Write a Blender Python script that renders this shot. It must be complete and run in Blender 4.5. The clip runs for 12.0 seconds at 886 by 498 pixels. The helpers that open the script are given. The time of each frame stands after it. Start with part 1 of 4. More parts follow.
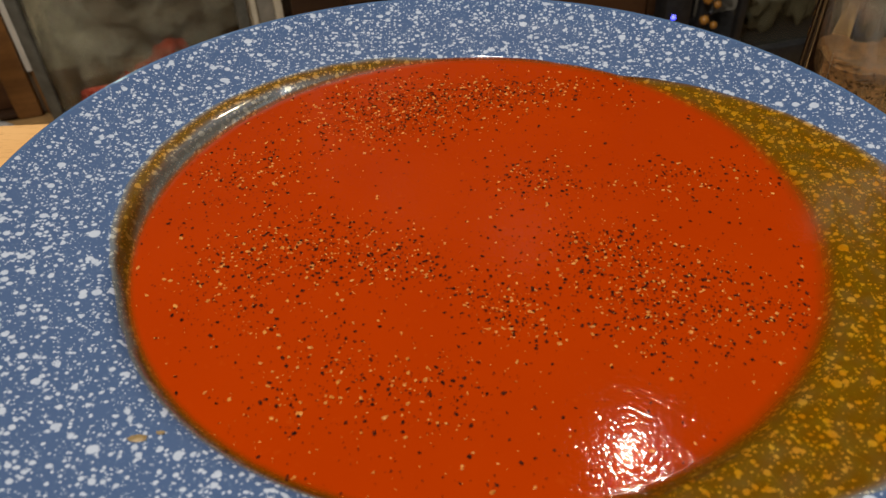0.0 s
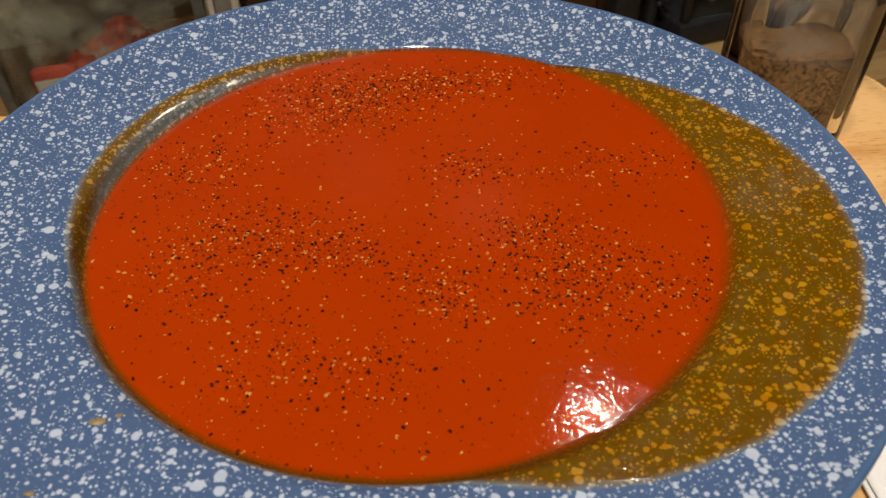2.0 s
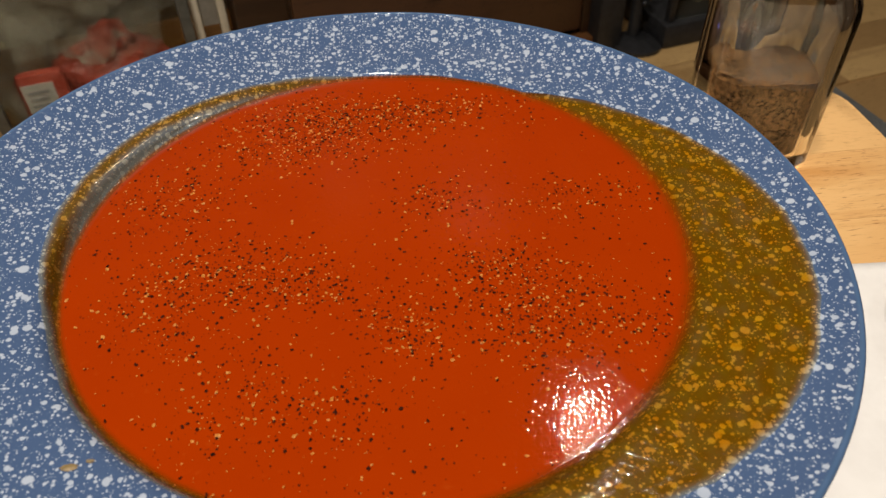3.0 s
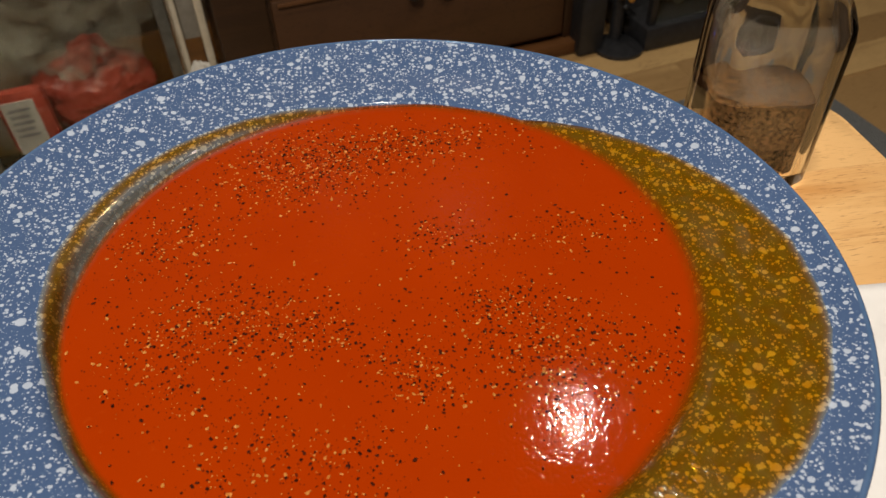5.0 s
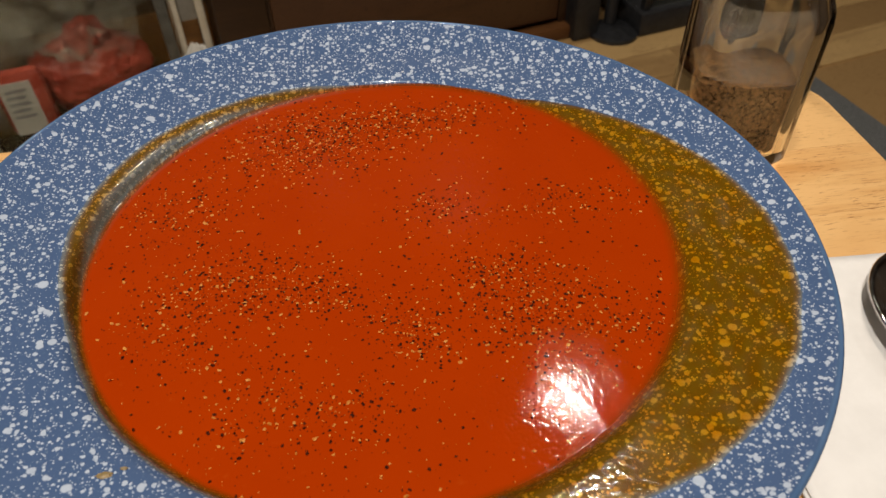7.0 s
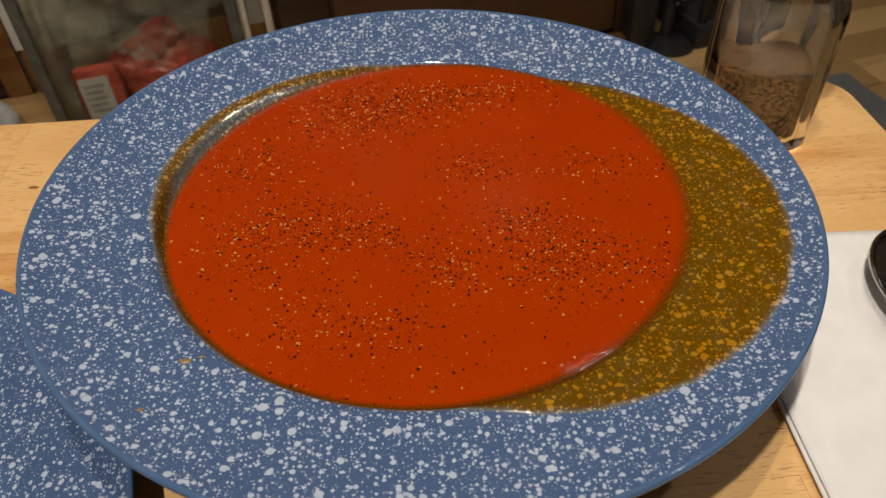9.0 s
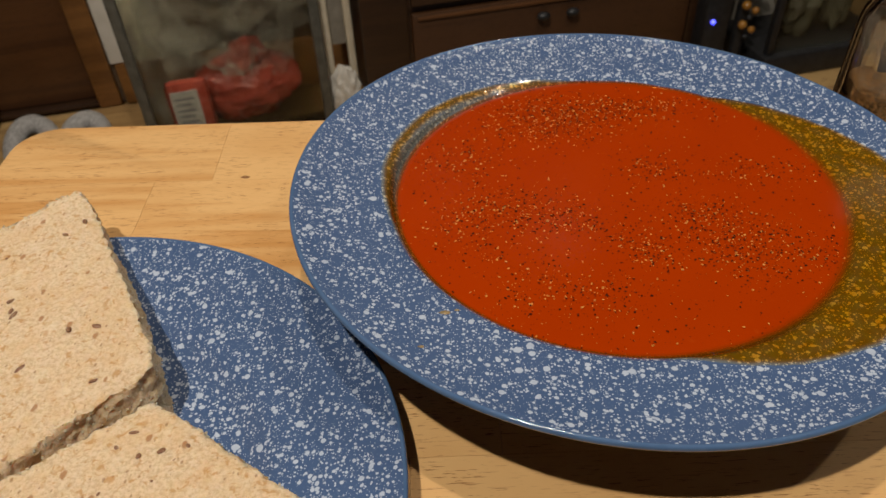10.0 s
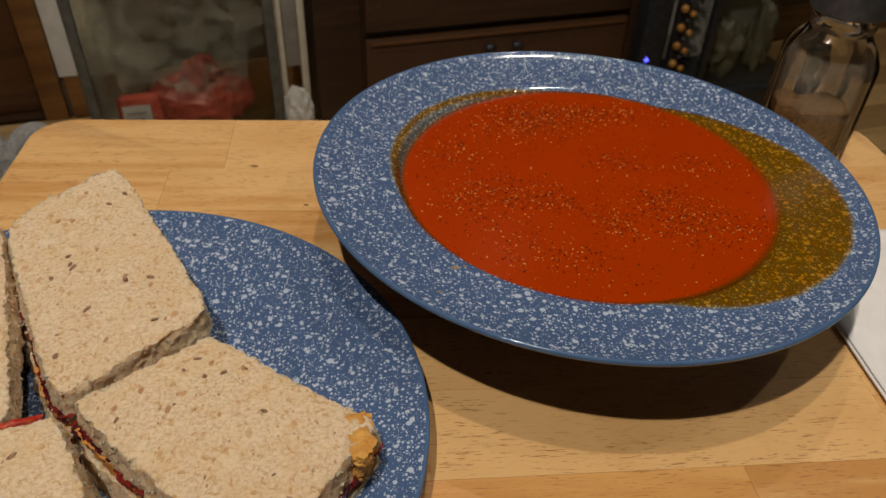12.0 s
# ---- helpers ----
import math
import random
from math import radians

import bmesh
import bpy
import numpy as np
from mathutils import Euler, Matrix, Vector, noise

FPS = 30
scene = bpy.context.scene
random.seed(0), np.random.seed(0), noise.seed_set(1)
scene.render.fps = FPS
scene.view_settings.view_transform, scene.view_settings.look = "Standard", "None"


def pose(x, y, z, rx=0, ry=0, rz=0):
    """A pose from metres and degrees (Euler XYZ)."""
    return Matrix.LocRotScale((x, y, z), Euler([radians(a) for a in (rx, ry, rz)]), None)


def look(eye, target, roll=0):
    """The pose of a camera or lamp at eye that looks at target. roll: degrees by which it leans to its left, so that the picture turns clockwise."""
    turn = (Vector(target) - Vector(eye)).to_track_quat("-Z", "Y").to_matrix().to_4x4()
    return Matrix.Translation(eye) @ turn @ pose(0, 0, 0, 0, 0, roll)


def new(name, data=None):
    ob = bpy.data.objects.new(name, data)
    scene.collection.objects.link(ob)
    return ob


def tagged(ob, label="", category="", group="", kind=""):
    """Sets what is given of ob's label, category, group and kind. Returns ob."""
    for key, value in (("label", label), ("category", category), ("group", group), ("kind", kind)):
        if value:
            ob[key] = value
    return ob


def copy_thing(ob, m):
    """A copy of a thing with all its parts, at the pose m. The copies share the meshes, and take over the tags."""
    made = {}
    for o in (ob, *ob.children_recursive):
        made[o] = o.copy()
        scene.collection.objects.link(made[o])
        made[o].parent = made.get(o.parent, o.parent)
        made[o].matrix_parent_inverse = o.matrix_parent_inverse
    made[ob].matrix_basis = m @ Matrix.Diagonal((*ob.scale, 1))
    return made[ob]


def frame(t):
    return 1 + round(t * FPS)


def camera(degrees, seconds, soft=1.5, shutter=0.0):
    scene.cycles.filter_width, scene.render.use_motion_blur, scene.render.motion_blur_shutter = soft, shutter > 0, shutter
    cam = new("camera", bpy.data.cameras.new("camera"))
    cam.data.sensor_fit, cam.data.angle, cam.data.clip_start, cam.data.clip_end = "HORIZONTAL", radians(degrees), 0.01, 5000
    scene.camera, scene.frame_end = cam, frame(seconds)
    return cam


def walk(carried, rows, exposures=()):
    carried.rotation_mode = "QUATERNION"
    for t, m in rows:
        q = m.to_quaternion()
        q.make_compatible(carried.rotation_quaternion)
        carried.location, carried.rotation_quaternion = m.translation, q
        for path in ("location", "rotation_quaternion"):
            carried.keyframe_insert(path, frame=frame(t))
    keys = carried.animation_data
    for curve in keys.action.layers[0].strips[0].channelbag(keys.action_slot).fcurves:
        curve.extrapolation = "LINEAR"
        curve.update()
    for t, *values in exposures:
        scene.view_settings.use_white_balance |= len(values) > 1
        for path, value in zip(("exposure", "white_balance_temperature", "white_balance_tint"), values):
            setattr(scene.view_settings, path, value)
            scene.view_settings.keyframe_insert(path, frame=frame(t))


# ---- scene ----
cam = camera(61.0, 12.0, soft=1.5)
cam.data.dof.use_dof = True
cam.data.dof.focus_distance = 0.265
cam.data.dof.aperture_fstop = 27.0
# seconds, place in metres, Euler angles in degrees
ROWS = [
    (0, -0.0059, -0.1369, 0.1324, 49.09, 2.12, -1.37),
    (0.5, 0.0024, -0.1432, 0.1430, 48.18, 1.58, -2.64),
    (1, 0.0046, -0.1422, 0.1406, 47.59, 1.42, -3.35),
    (1.5, 0.0046, -0.1434, 0.1397, 47.15, 1.38, -3.88),
    (2, 0.0019, -0.1460, 0.1452, 46.89, 1.38, -4.27),
    (2.5, 0.0070, -0.1399, 0.1421, 46.66, 1.47, -4.66),
    (2.7, 0.0097, -0.1424, 0.1530, 46.45, 1.40, -4.85),
    (4.3, 0.0070, -0.1345, 0.1620, 46.78, 1.57, -6.16),
    (4.5, 0.0100, -0.1334, 0.1632, 46.73, 1.59, -6.44),
    (5, 0.0046, -0.1317, 0.1629, 46.62, 1.66, -6.94),
    (5.5, 0.0100, -0.1306, 0.1592, 46.34, 1.63, -7.32),
    (6, 0.0158, -0.1305, 0.1563, 46.20, 1.41, -7.42),
    (6.5, 0.0134, -0.1347, 0.1506, 45.88, 1.26, -7.40),
    (7, 0.0023, -0.1454, 0.1690, 45.51, 1.20, -7.08),
    (7.2, -0.0030, -0.1543, 0.1694, 45.64, 1.01, -6.99),
    (8.8, 0.0079, -0.1842, 0.1791, 46.07, 1.90, -3.72),
    (9, 0.0045, -0.1850, 0.1764, 46.58, 2.21, -2.68),
    (9.5, -0.0048, -0.1934, 0.1825, 47.48, 3.25, 0.50),
    (9.7, -0.0090, -0.2040, 0.1885, 47.70, 2.88, 0.62),
    (10, -0.0614, -0.2297, 0.1986, 48.56, 2.28, 0.71),
    (10.2, -0.0990, -0.2665, 0.2165, 48.80, 1.66, 0.47),
    (10.5, -0.1286, -0.2996, 0.2230, 48.84, 0.72, 0.11),
    (10.8, -0.1385, -0.3205, 0.2258, 48.85, -0.05, -0.36),
    (11, -0.1500, -0.3333, 0.2272, 48.85, -0.50, -0.70),
    (11.2, -0.1500, -0.3333, 0.2270, 48.78, -0.66, -0.76),
    (11.5, -0.1414, -0.3271, 0.2219, 49.14, -1.28, -1.62),
    (12, -0.0932, -0.2869, 0.2125, 50.92, -1.76, -2.60),
]

EXPOSURES = [(0.0, 0.05), (7.2, 0.0), (9.0, -0.2), (9.5, -0.3), (10.5, -0.1), (11.0, -0.05), (11.5, -0.2), (12.0, -0.55)]
walk(cam, [(t, pose(x, y, z, rx, ry, rz)) for t, x, y, z, rx, ry, rz in ROWS], EXPOSURES)

# ---------------------------------------------------------------- frames of reference
# The soup lies level at z = 0. The folding tray leans a little; the room is turned against the tray.
LEAN_X, LEAN_Y = 0.026, 0.0145
TB = Matrix(((1, 0, LEAN_X, 0), (0, 1, LEAN_Y, 0), (-LEAN_X, -LEAN_Y, 1, -0.0391), (0, 0, 0, 1)))
RM = Matrix.Rotation(radians(14.5), 4, "Z")
FLOOR, CEILING = -0.67, 1.75
BOWL = (-0.0002, 0.0312)
PLATE = (-0.2160, -0.1047)


def on_tray(x, y, z=0.0, turn=0.0):
    return TB @ pose(x, y, z, 0, 0, turn)


def in_room(u, v, z, turn=0.0):
    return RM @ pose(u, v, z, 0, 0, turn)


# ---------------------------------------------------------------- light
world = bpy.data.worlds.new("room_dusk")
scene.world = world
world.use_nodes = True
world.node_tree.nodes["Background"].inputs["Color"].default_value = (1.0, 0.8, 0.6, 1)
world.node_tree.nodes["Background"].inputs["Strength"].default_value = 0.004


def ceiling_lamp(name, place, power, size, colour):
    data = bpy.data.lights.new(name, "AREA")
    data.shape, data.size, data.energy, data.color = "DISK", size, power, colour
    ob = new(name, data)
    ob.matrix_world = look(place, (0, 0, 0))
    return ob


WARM = (1.0, 0.91, 0.79)
NEUTRAL = (1.0, 0.945, 0.86)
REDDISH = (1.0, 0.88, 0.74)
ceiling_lamp("bulb_over_seat", (-0.42, -0.55, 1.66), 26.0, 0.05, NEUTRAL)
ceiling_lamp("bulb_over_tray", (-0.02, 0.05, 1.68), 11, 0.05, REDDISH)
ceiling_lamp("bulb_over_side", (1.05, 0.10, 1.66), 4.0, 0.05, NEUTRAL)
ceiling_lamp("bulb_over_cabinet", (0.46, 1.02, 1.62), 5.6, 0.042, WARM)

# ---------------------------------------------------------------- materials


class Mat:
    """A node material under construction."""

    def __init__(self, name, rough=0.5, metal=0.0, spec=0.5):
        self.m = bpy.data.materials.new(name)
        self.m.use_nodes = True
        self.t = self.m.node_tree
        self.b = self.t.nodes["Principled BSDF"]
        self.out = self.t.nodes["Material Output"]
        self.b.inputs["Roughness"].default_value = rough
        self.b.inputs["Metallic"].default_value = metal
        self.b.inputs["Specular IOR Level"].default_value = spec
        self.co = self.t.nodes.new("ShaderNodeTexCoord")

    def put(self, socket, value):
        if hasattr(value, "links"):
            self.t.links.new(value, socket)
        elif isinstance(value, (tuple, list)) and len(value) == 3 and socket.type == "RGBA":
            socket.default_value = (*value, 1)
        else:
            socket.default_value = value

    def node(self, kind, **ins):
        n = self.t.nodes.new(kind)
        for k, v in ins.items():
            self.put(n.inputs[k.replace("_", " ")], v)
        return n

    def space(self, scale=(1, 1, 1), rot=(0, 0, 0), shift=None):
        n = self.node("ShaderNodeMapping", Vector=self.co.outputs["Object"], Scale=scale, Rotation=rot)
        if shift is not None:
            self.put(n.inputs["Location"], shift)
        return n.outputs["Vector"]

    def noise(self, scale, vec=None, detail=4.0, rough=0.55, distort=0.0):
        n = self.node("ShaderNodeTexNoise", Scale=scale, Detail=detail, Roughness=rough, Distortion=distort,
                      Vector=vec or self.co.outputs["Object"])
        return n.outputs["Fac"]

    def voronoi(self, scale, vec=None):
        return self.node("ShaderNodeTexVoronoi", Scale=scale, Vector=vec or self.co.outputs["Object"])

    def math(self, op, a, b=0.0, clamp=False):
        n = self.t.nodes.new("ShaderNodeMath")
        n.operation, n.use_clamp = op, clamp
        self.put(n.inputs[0], a)
        self.put(n.inputs[1], b)
        return n.outputs[0]

    def band(self, value, lo, hi, a=0.0, b=1.0):
        n = self.node("ShaderNodeMapRange", Value=value)
        n.interpolation_type = "SMOOTHSTEP"
        for k, v in (("From Min", lo), ("From Max", hi), ("To Min", a), ("To Max", b)):
            self.put(n.inputs[k], v)
        return n.outputs["Result"]

    def mix(self, fac, a, b, mode="MIX"):
        n = self.t.nodes.new("ShaderNodeMix")
        n.data_type, n.blend_type = "RGBA", mode
        self.put(n.inputs[0], fac)
        self.put(n.inputs[6], a)
        self.put(n.inputs[7], b)
        return n.outputs[2]

    def colour(self, value):
        self.put(self.b.inputs["Base Color"], value)
        return self

    def rough(self, value):
        self.put(self.b.inputs["Roughness"], value)
        return self

    def bump(self, height, strength=0.3, distance=0.001):
        n = self.node("ShaderNodeBump", Height=height, Strength=strength, Distance=distance)
        self.t.links.new(n.outputs["Normal"], self.b.inputs["Normal"])
        return n.outputs["Normal"]

    def random(self):
        return self.t.nodes.new("ShaderNodeObjectInfo").outputs["Random"]


def speckled(name):
    k = Mat(name, rough=0.22)
    wob = k.node("ShaderNodeTexNoise", Scale=420.0, Detail=2.0, Vector=k.co.outputs["Object"])
    vec = k.node("ShaderNodeVectorMath", **{})
    vec.operation = "MULTIPLY_ADD"
    k.put(vec.inputs[0], wob.outputs["Color"])
    k.put(vec.inputs[1], (0.0009, 0.0009, 0.0009))
    k.put(vec.inputs[2], k.co.outputs["Object"])
    vec = vec.outputs[0]
    fac = None
    for scale, keep, size in ((215.0, 0.50, 0.66), (340.0, 0.34, 0.60), (560.0, 0.26, 0.58), (900.0, 0.30, 0.58), (1500.0, 0.45, 0.62)):
        v = k.voronoi(scale, vec)
        sep = k.node("ShaderNodeSeparateColor", Color=v.outputs["Color"])
        r = k.math("MULTIPLY", k.math("SUBTRACT", sep.outputs[0], keep, True), size)
        f = k.band(k.math("SUBTRACT", r, v.outputs["Distance"]), -0.045, 0.03)
        fac = f if fac is None else k.math("MAXIMUM", fac, f)
    base = k.mix(k.noise(14.0), (0.050, 0.088, 0.180), (0.066, 0.108, 0.212))
    base = k.mix(k.band(k.noise(1100.0), 0.58, 0.74, 0.0, 0.6), base, (0.13, 0.19, 0.30))
    white = k.mix(k.noise(300.0), (0.29, 0.34, 0.44), (0.50, 0.55, 0.63))
    k.colour(k.mix(fac, base, white))
    k.rough(k.band(k.noise(60.0), 0.3, 0.7, 0.045, 0.095))
    k.bump(k.math("ADD", k.math("MULTIPLY", fac, 0.35), k.noise(220.0)), 0.08, 0.0004)
    return k.m


def wood(name, light, dark, scale=1.0, rough=0.38, per_piece=0.5, knots=True):
    k = Mat(name, rough=rough)
    rnd = k.random()
    shift = k.node("ShaderNodeCombineXYZ", X=k.math("MULTIPLY", rnd, 7.0), Y=k.math("MULTIPLY", rnd, 3.1), Z=k.math("MULTIPLY", rnd, 5.3)).outputs[0]
    vec = k.space((5.0 * scale, 70.0 * scale, 70.0 * scale), shift=shift)
    fine = k.space((150.0 * scale, 1500.0 * scale, 1500.0 * scale), shift=shift)
    grain = k.noise(1.0, vec, 5.0, 0.6, 0.6)
    pores = k.noise(1.0, fine, 3.0, 0.6)
    blotch = k.noise(17.0 * scale, k.space(shift=shift), 3.0)
    f = k.math("ADD", k.math("MULTIPLY", grain, 0.75), k.math("MULTIPLY", k.math("SUBTRACT", rnd, 0.5), per_piece))
    c = k.mix(k.band(f, 0.29, 0.53), light, dark)
    c = k.mix(k.math("MULTIPLY", k.band(blotch, 0.45, 0.75), 0.35), c, dark)
    patch = k.band(k.noise(38.0 * scale, k.space((1.0, 2.2, 2.2), shift=shift), 2.0), 0.35, 0.65, 0.25, 1.0)
    c = k.mix(k.math("MULTIPLY", k.band(pores, 0.57, 0.66, 0.0, 0.9), patch), c, tuple(q * f for q, f in zip(dark, (0.50, 0.40, 0.30))))
    k.colour(c)
    k.rough(k.band(pores, 0.3, 0.75, rough - 0.06, rough + 0.16))
    k.bump(k.math("ADD", k.math("MULTIPLY", pores, 0.7), k.math("MULTIPLY", grain, 0.3)), 0.22, 0.0005)
    return k.m


def plain(name, a, b, rough=0.5, metal=0.0, scale=60.0, bump=0.15, depth=0.0008):
    k = Mat(name, rough=rough, metal=metal)
    n = k.noise(scale)
    k.colour(k.mix(k.band(n, 0.3, 0.7), a, b))
    k.rough(k.band(k.noise(scale * 3.1), 0.3, 0.7, max(0.03, rough - 0.07), min(1.0, rough + 0.09)))
    k.bump(k.noise(scale * 4.0), bump, depth)
    return k.m


def clear(name, tint, rough=0.02, ior=1.46):
    k = Mat(name, rough=rough)
    k.colour(tint)
    k.b.inputs["Transmission Weight"].default_value = 1.0
    k.b.inputs["IOR"].default_value = ior
    k.bump(k.noise(90.0), 0.04, 0.0006)
    return k.m


def soup_material():
    k = Mat("tomato_soup", rough=0.045, spec=0.20)
    deep = k.mix(k.noise(26.0, None, 3.0), (0.290, 0.0228, 0.0002), (0.340, 0.0312, 0.0003))
    deep = k.mix(k.band(k.noise(420.0), 0.62, 0.78, 0.0, 0.45), deep, (0.36, 0.045, 0.003))
    k.colour(deep)
    d = k.voronoi(950.0, k.space((1.0, 0.85, 1.0))).outputs["Distance"]
    domes = k.math("MULTIPLY", k.math("MULTIPLY", d, d), k.band(k.noise(240.0, None, 2.0), 0.35, 0.7, -0.35, -1.0))
    k.bump(k.math("ADD", k.math("MULTIPLY", k.noise(130.0, None, 1.0), 0.10), domes), 0.24, 0.00017)
    ripple = k.node("ShaderNodeBump", Height=k.noise(430.0, None, 2.0), Strength=0.28, Distance=0.0004)
    normal = ripple.outputs["Normal"]
    k.b.inputs["Subsurface Weight"].default_value = 0.0
    depth = k.t.nodes.new("ShaderNodeAttribute")
    depth.attribute_name = "depth"
    wob = k.math("MULTIPLY", k.math("SUBTRACT", k.noise(160.0), 0.5), 0.0030)
    thick = k.band(k.math("ADD", depth.outputs["Fac"], wob), 0.0008, 0.0125)
    blotch = k.band(k.noise(330.0, None, 3.0), 0.35, 0.7)
    stain = k.t.nodes.new("ShaderNodeAttribute")
    stain.attribute_name = "stain"
    strong = k.mix(blotch, (0.93, 0.53, 0.035), (1.0, 0.68, 0.08))
    tint = k.mix(stain.outputs["Fac"], (0.97, 0.97, 0.93), strong)
    see = k.node("ShaderNodeBsdfTransparent", Color=tint)
    haze = k.node("ShaderNodeBsdfDiffuse", Color=k.mix(k.band(stain.outputs["Fac"], 0.1, 0.6), (0.40, 0.385, 0.32), (0.42, 0.145, 0.002)))
    body = k.node("ShaderNodeMixShader", Fac=k.band(stain.outputs["Fac"], 0.1, 0.9, 0.22, 0.17))
    k.t.links.new(see.outputs[0], body.inputs[1])
    k.t.links.new(haze.outputs[0], body.inputs[2])
    gloss = k.node("ShaderNodeBsdfGlossy", Color=(1, 1, 1), Roughness=0.06, Normal=normal)
    fres = k.node("ShaderNodeFresnel", IOR=1.40, Normal=normal)
    film = k.node("ShaderNodeMixShader", Fac=fres.outputs[0])
    k.t.links.new(body.outputs[0], film.inputs[1])
    k.t.links.new(gloss.outputs[0], film.inputs[2])
    both = k.node("ShaderNodeMixShader", Fac=thick)
    k.t.links.new(film.outputs[0], both.inputs[1])
    k.t.links.new(k.b.outputs[0], both.inputs[2])
    k.t.links.new(both.outputs[0], k.out.inputs["Surface"])
    return k.m


def bread_material():
    k = Mat("bread_crumb", rough=0.85, spec=0.25)
    fine = k.noise(620.0, None, 4.0, 0.75)
    c = k.mix(k.band(fine, 0.33, 0.62), (0.51, 0.358, 0.212), (0.68, 0.522, 0.348))
    c = k.mix(k.band(k.noise(75.0, None, 3.0, 0.6), 0.42, 0.68, 0.0, 0.45), c, (0.60, 0.395, 0.205))
    c = k.mix(k.band(k.noise(330.0, None, 3.0, 0.6, 0.8), 0.55, 0.68, 0.0, 0.75), c, (0.46, 0.245, 0.085))
    c = k.mix(k.band(k.noise(130.0, k.space(shift=(3.0, 1.0, 0.0)), 2.0), 0.58, 0.72, 0.0, 0.40), c, (0.74, 0.60, 0.42))
    for scale, keep, size, ink, much in ((330.0, 0.88, 3.0, (0.32, 0.14, 0.05), 0.75), (210.0, 0.90, 3.2, (0.44, 0.22, 0.07), 0.5), (760.0, 0.85, 2.4, (0.28, 0.15, 0.07), 0.7)):
        v = k.voronoi(scale, k.space((1.0, 0.55, 1.0), (0, 0, scale)))
        sep = k.node("ShaderNodeSeparateColor", Color=v.outputs["Color"])
        fleck = k.band(k.math("SUBTRACT", k.math("MULTIPLY", k.math("SUBTRACT", sep.outputs[0], keep, True), size), v.outputs["Distance"]), -0.08, 0.08)
        c = k.mix(k.math("MULTIPLY", fleck, much), c, ink)
    k.colour(c)
    k.b.inputs["Subsurface Weight"].default_value = 0.75
    k.b.inputs["Subsurface Radius"].default_value = (1.0, 0.7, 0.45)
    k.b.inputs["Subsurface Scale"].default_value = 0.0045
    k.bump(k.math("ADD", fine, k.math("MULTIPLY", k.noise(1700.0, None, 2.0, 0.7), 0.5)), 0.55, 0.0005)
    return k.m


M_BLUE = speckled("blue_speckled_enamel")
M_SOUP = soup_material()
M_EDGE = plain("plain_blue_enamel", (0.060, 0.112, 0.215), (0.075, 0.130, 0.240), 0.08, 0, 120.0, 0.08, 0.0004)
M_BREAD = bread_material()
M_TRAY = wood("tray_wood", (0.68, 0.405, 0.165), (0.51, 0.24, 0.068), 1.0, 0.34, 0.42)
M_TRAY_ORANGE = wood("tray_wood_orange", (0.64, 0.335, 0.105), (0.50, 0.215, 0.052), 1.0, 0.33, 0.2)
M_KNOT = plain("dark_knot", (0.16, 0.065, 0.02), (0.26, 0.11, 0.035), 0.6, 0, 500.0)
M_FLOOR = wood("floor_wood", (0.56, 0.36, 0.15), (0.36, 0.215, 0.085), 0.4, 0.42, 0.8)
M_DARK = wood("dark_walnut", (0.075, 0.032, 0.012), (0.034, 0.014, 0.005), 0.5, 0.40, 0.3)
M_BLACKWOOD = wood("black_stained_wood", (0.022, 0.015, 0.009), (0.010, 0.007, 0.004), 0.5, 0.45, 0.3)
M_DOOR = wood("door_wood", (0.125, 0.049, 0.014), (0.078, 0.029, 0.009), 0.4, 0.42, 0.2)
M_TRIM = wood("trim_wood", (0.26, 0.115, 0.030), (0.16, 0.066, 0.017), 0.5, 0.40, 0.2)
M_WALL = plain("painted_plaster", (0.70, 0.66, 0.57), (0.78, 0.74, 0.66), 0.8, 0, 30.0)
# assumed dark browns for walls and ceiling, to keep reflections on the soup low
M_DIM_WALL = plain("dim_brown_wall", (0.085, 0.052, 0.027), (0.12, 0.076, 0.040), 0.6, 0, 12.0)
M_CEIL = plain("dim_brown_ceiling", (0.09, 0.060, 0.034), (0.13, 0.088, 0.050), 0.9, 0, 25.0)
M_RUG = plain("grey_rug_pile", (0.16, 0.165, 0.16), (0.24, 0.24, 0.235), 0.95, 0, 300.0, 0.8, 0.004)
M_BLACK = plain("black_plastic", (0.012, 0.012, 0.013), (0.022, 0.022, 0.024), 0.45, 0, 80.0)
M_SPOON = plain("polished_steel", (0.62, 0.60, 0.57), (0.66, 0.64, 0.61), 0.13, 1.0, 60.0, 0.03, 0.0002)
M_CAP = plain("grey_metal_cap", (0.11, 0.108, 0.105), (0.17, 0.166, 0.16), 0.42, 0.8, 120.0)
M_PAPER = plain("napkin_paper", (0.68, 0.65, 0.62), (0.73, 0.70, 0.67), 0.9, 0, 90.0, 0.12, 0.0004)
M_TISSUE = plain("white_tissue", (0.62, 0.58, 0.50), (0.75, 0.71, 0.64), 0.9, 0, 60.0, 0.7, 0.004)
M_CREAM = plain("cream_paint", (0.60, 0.52, 0.38), (0.70, 0.62, 0.48), 0.55, 0, 40.0)
M_GREYP = plain("grey_panel", (0.24, 0.22, 0.18), (0.32, 0.29, 0.24), 0.6, 0, 50.0)
M_POST = plain("dark_grey_plastic", (0.075, 0.072, 0.058), (0.12, 0.115, 0.095), 0.4, 0, 50.0)
M_RED = plain("red_plastic_bag", (0.24, 0.034, 0.022), (0.33, 0.062, 0.040), 0.22, 0, 22.0, 0.5, 0.006)
M_FILMBAG = plain("cloudy_plastic_bag", (0.26, 0.245, 0.19), (0.55, 0.52, 0.44), 0.10, 0, 18.0, 0.8, 0.008)
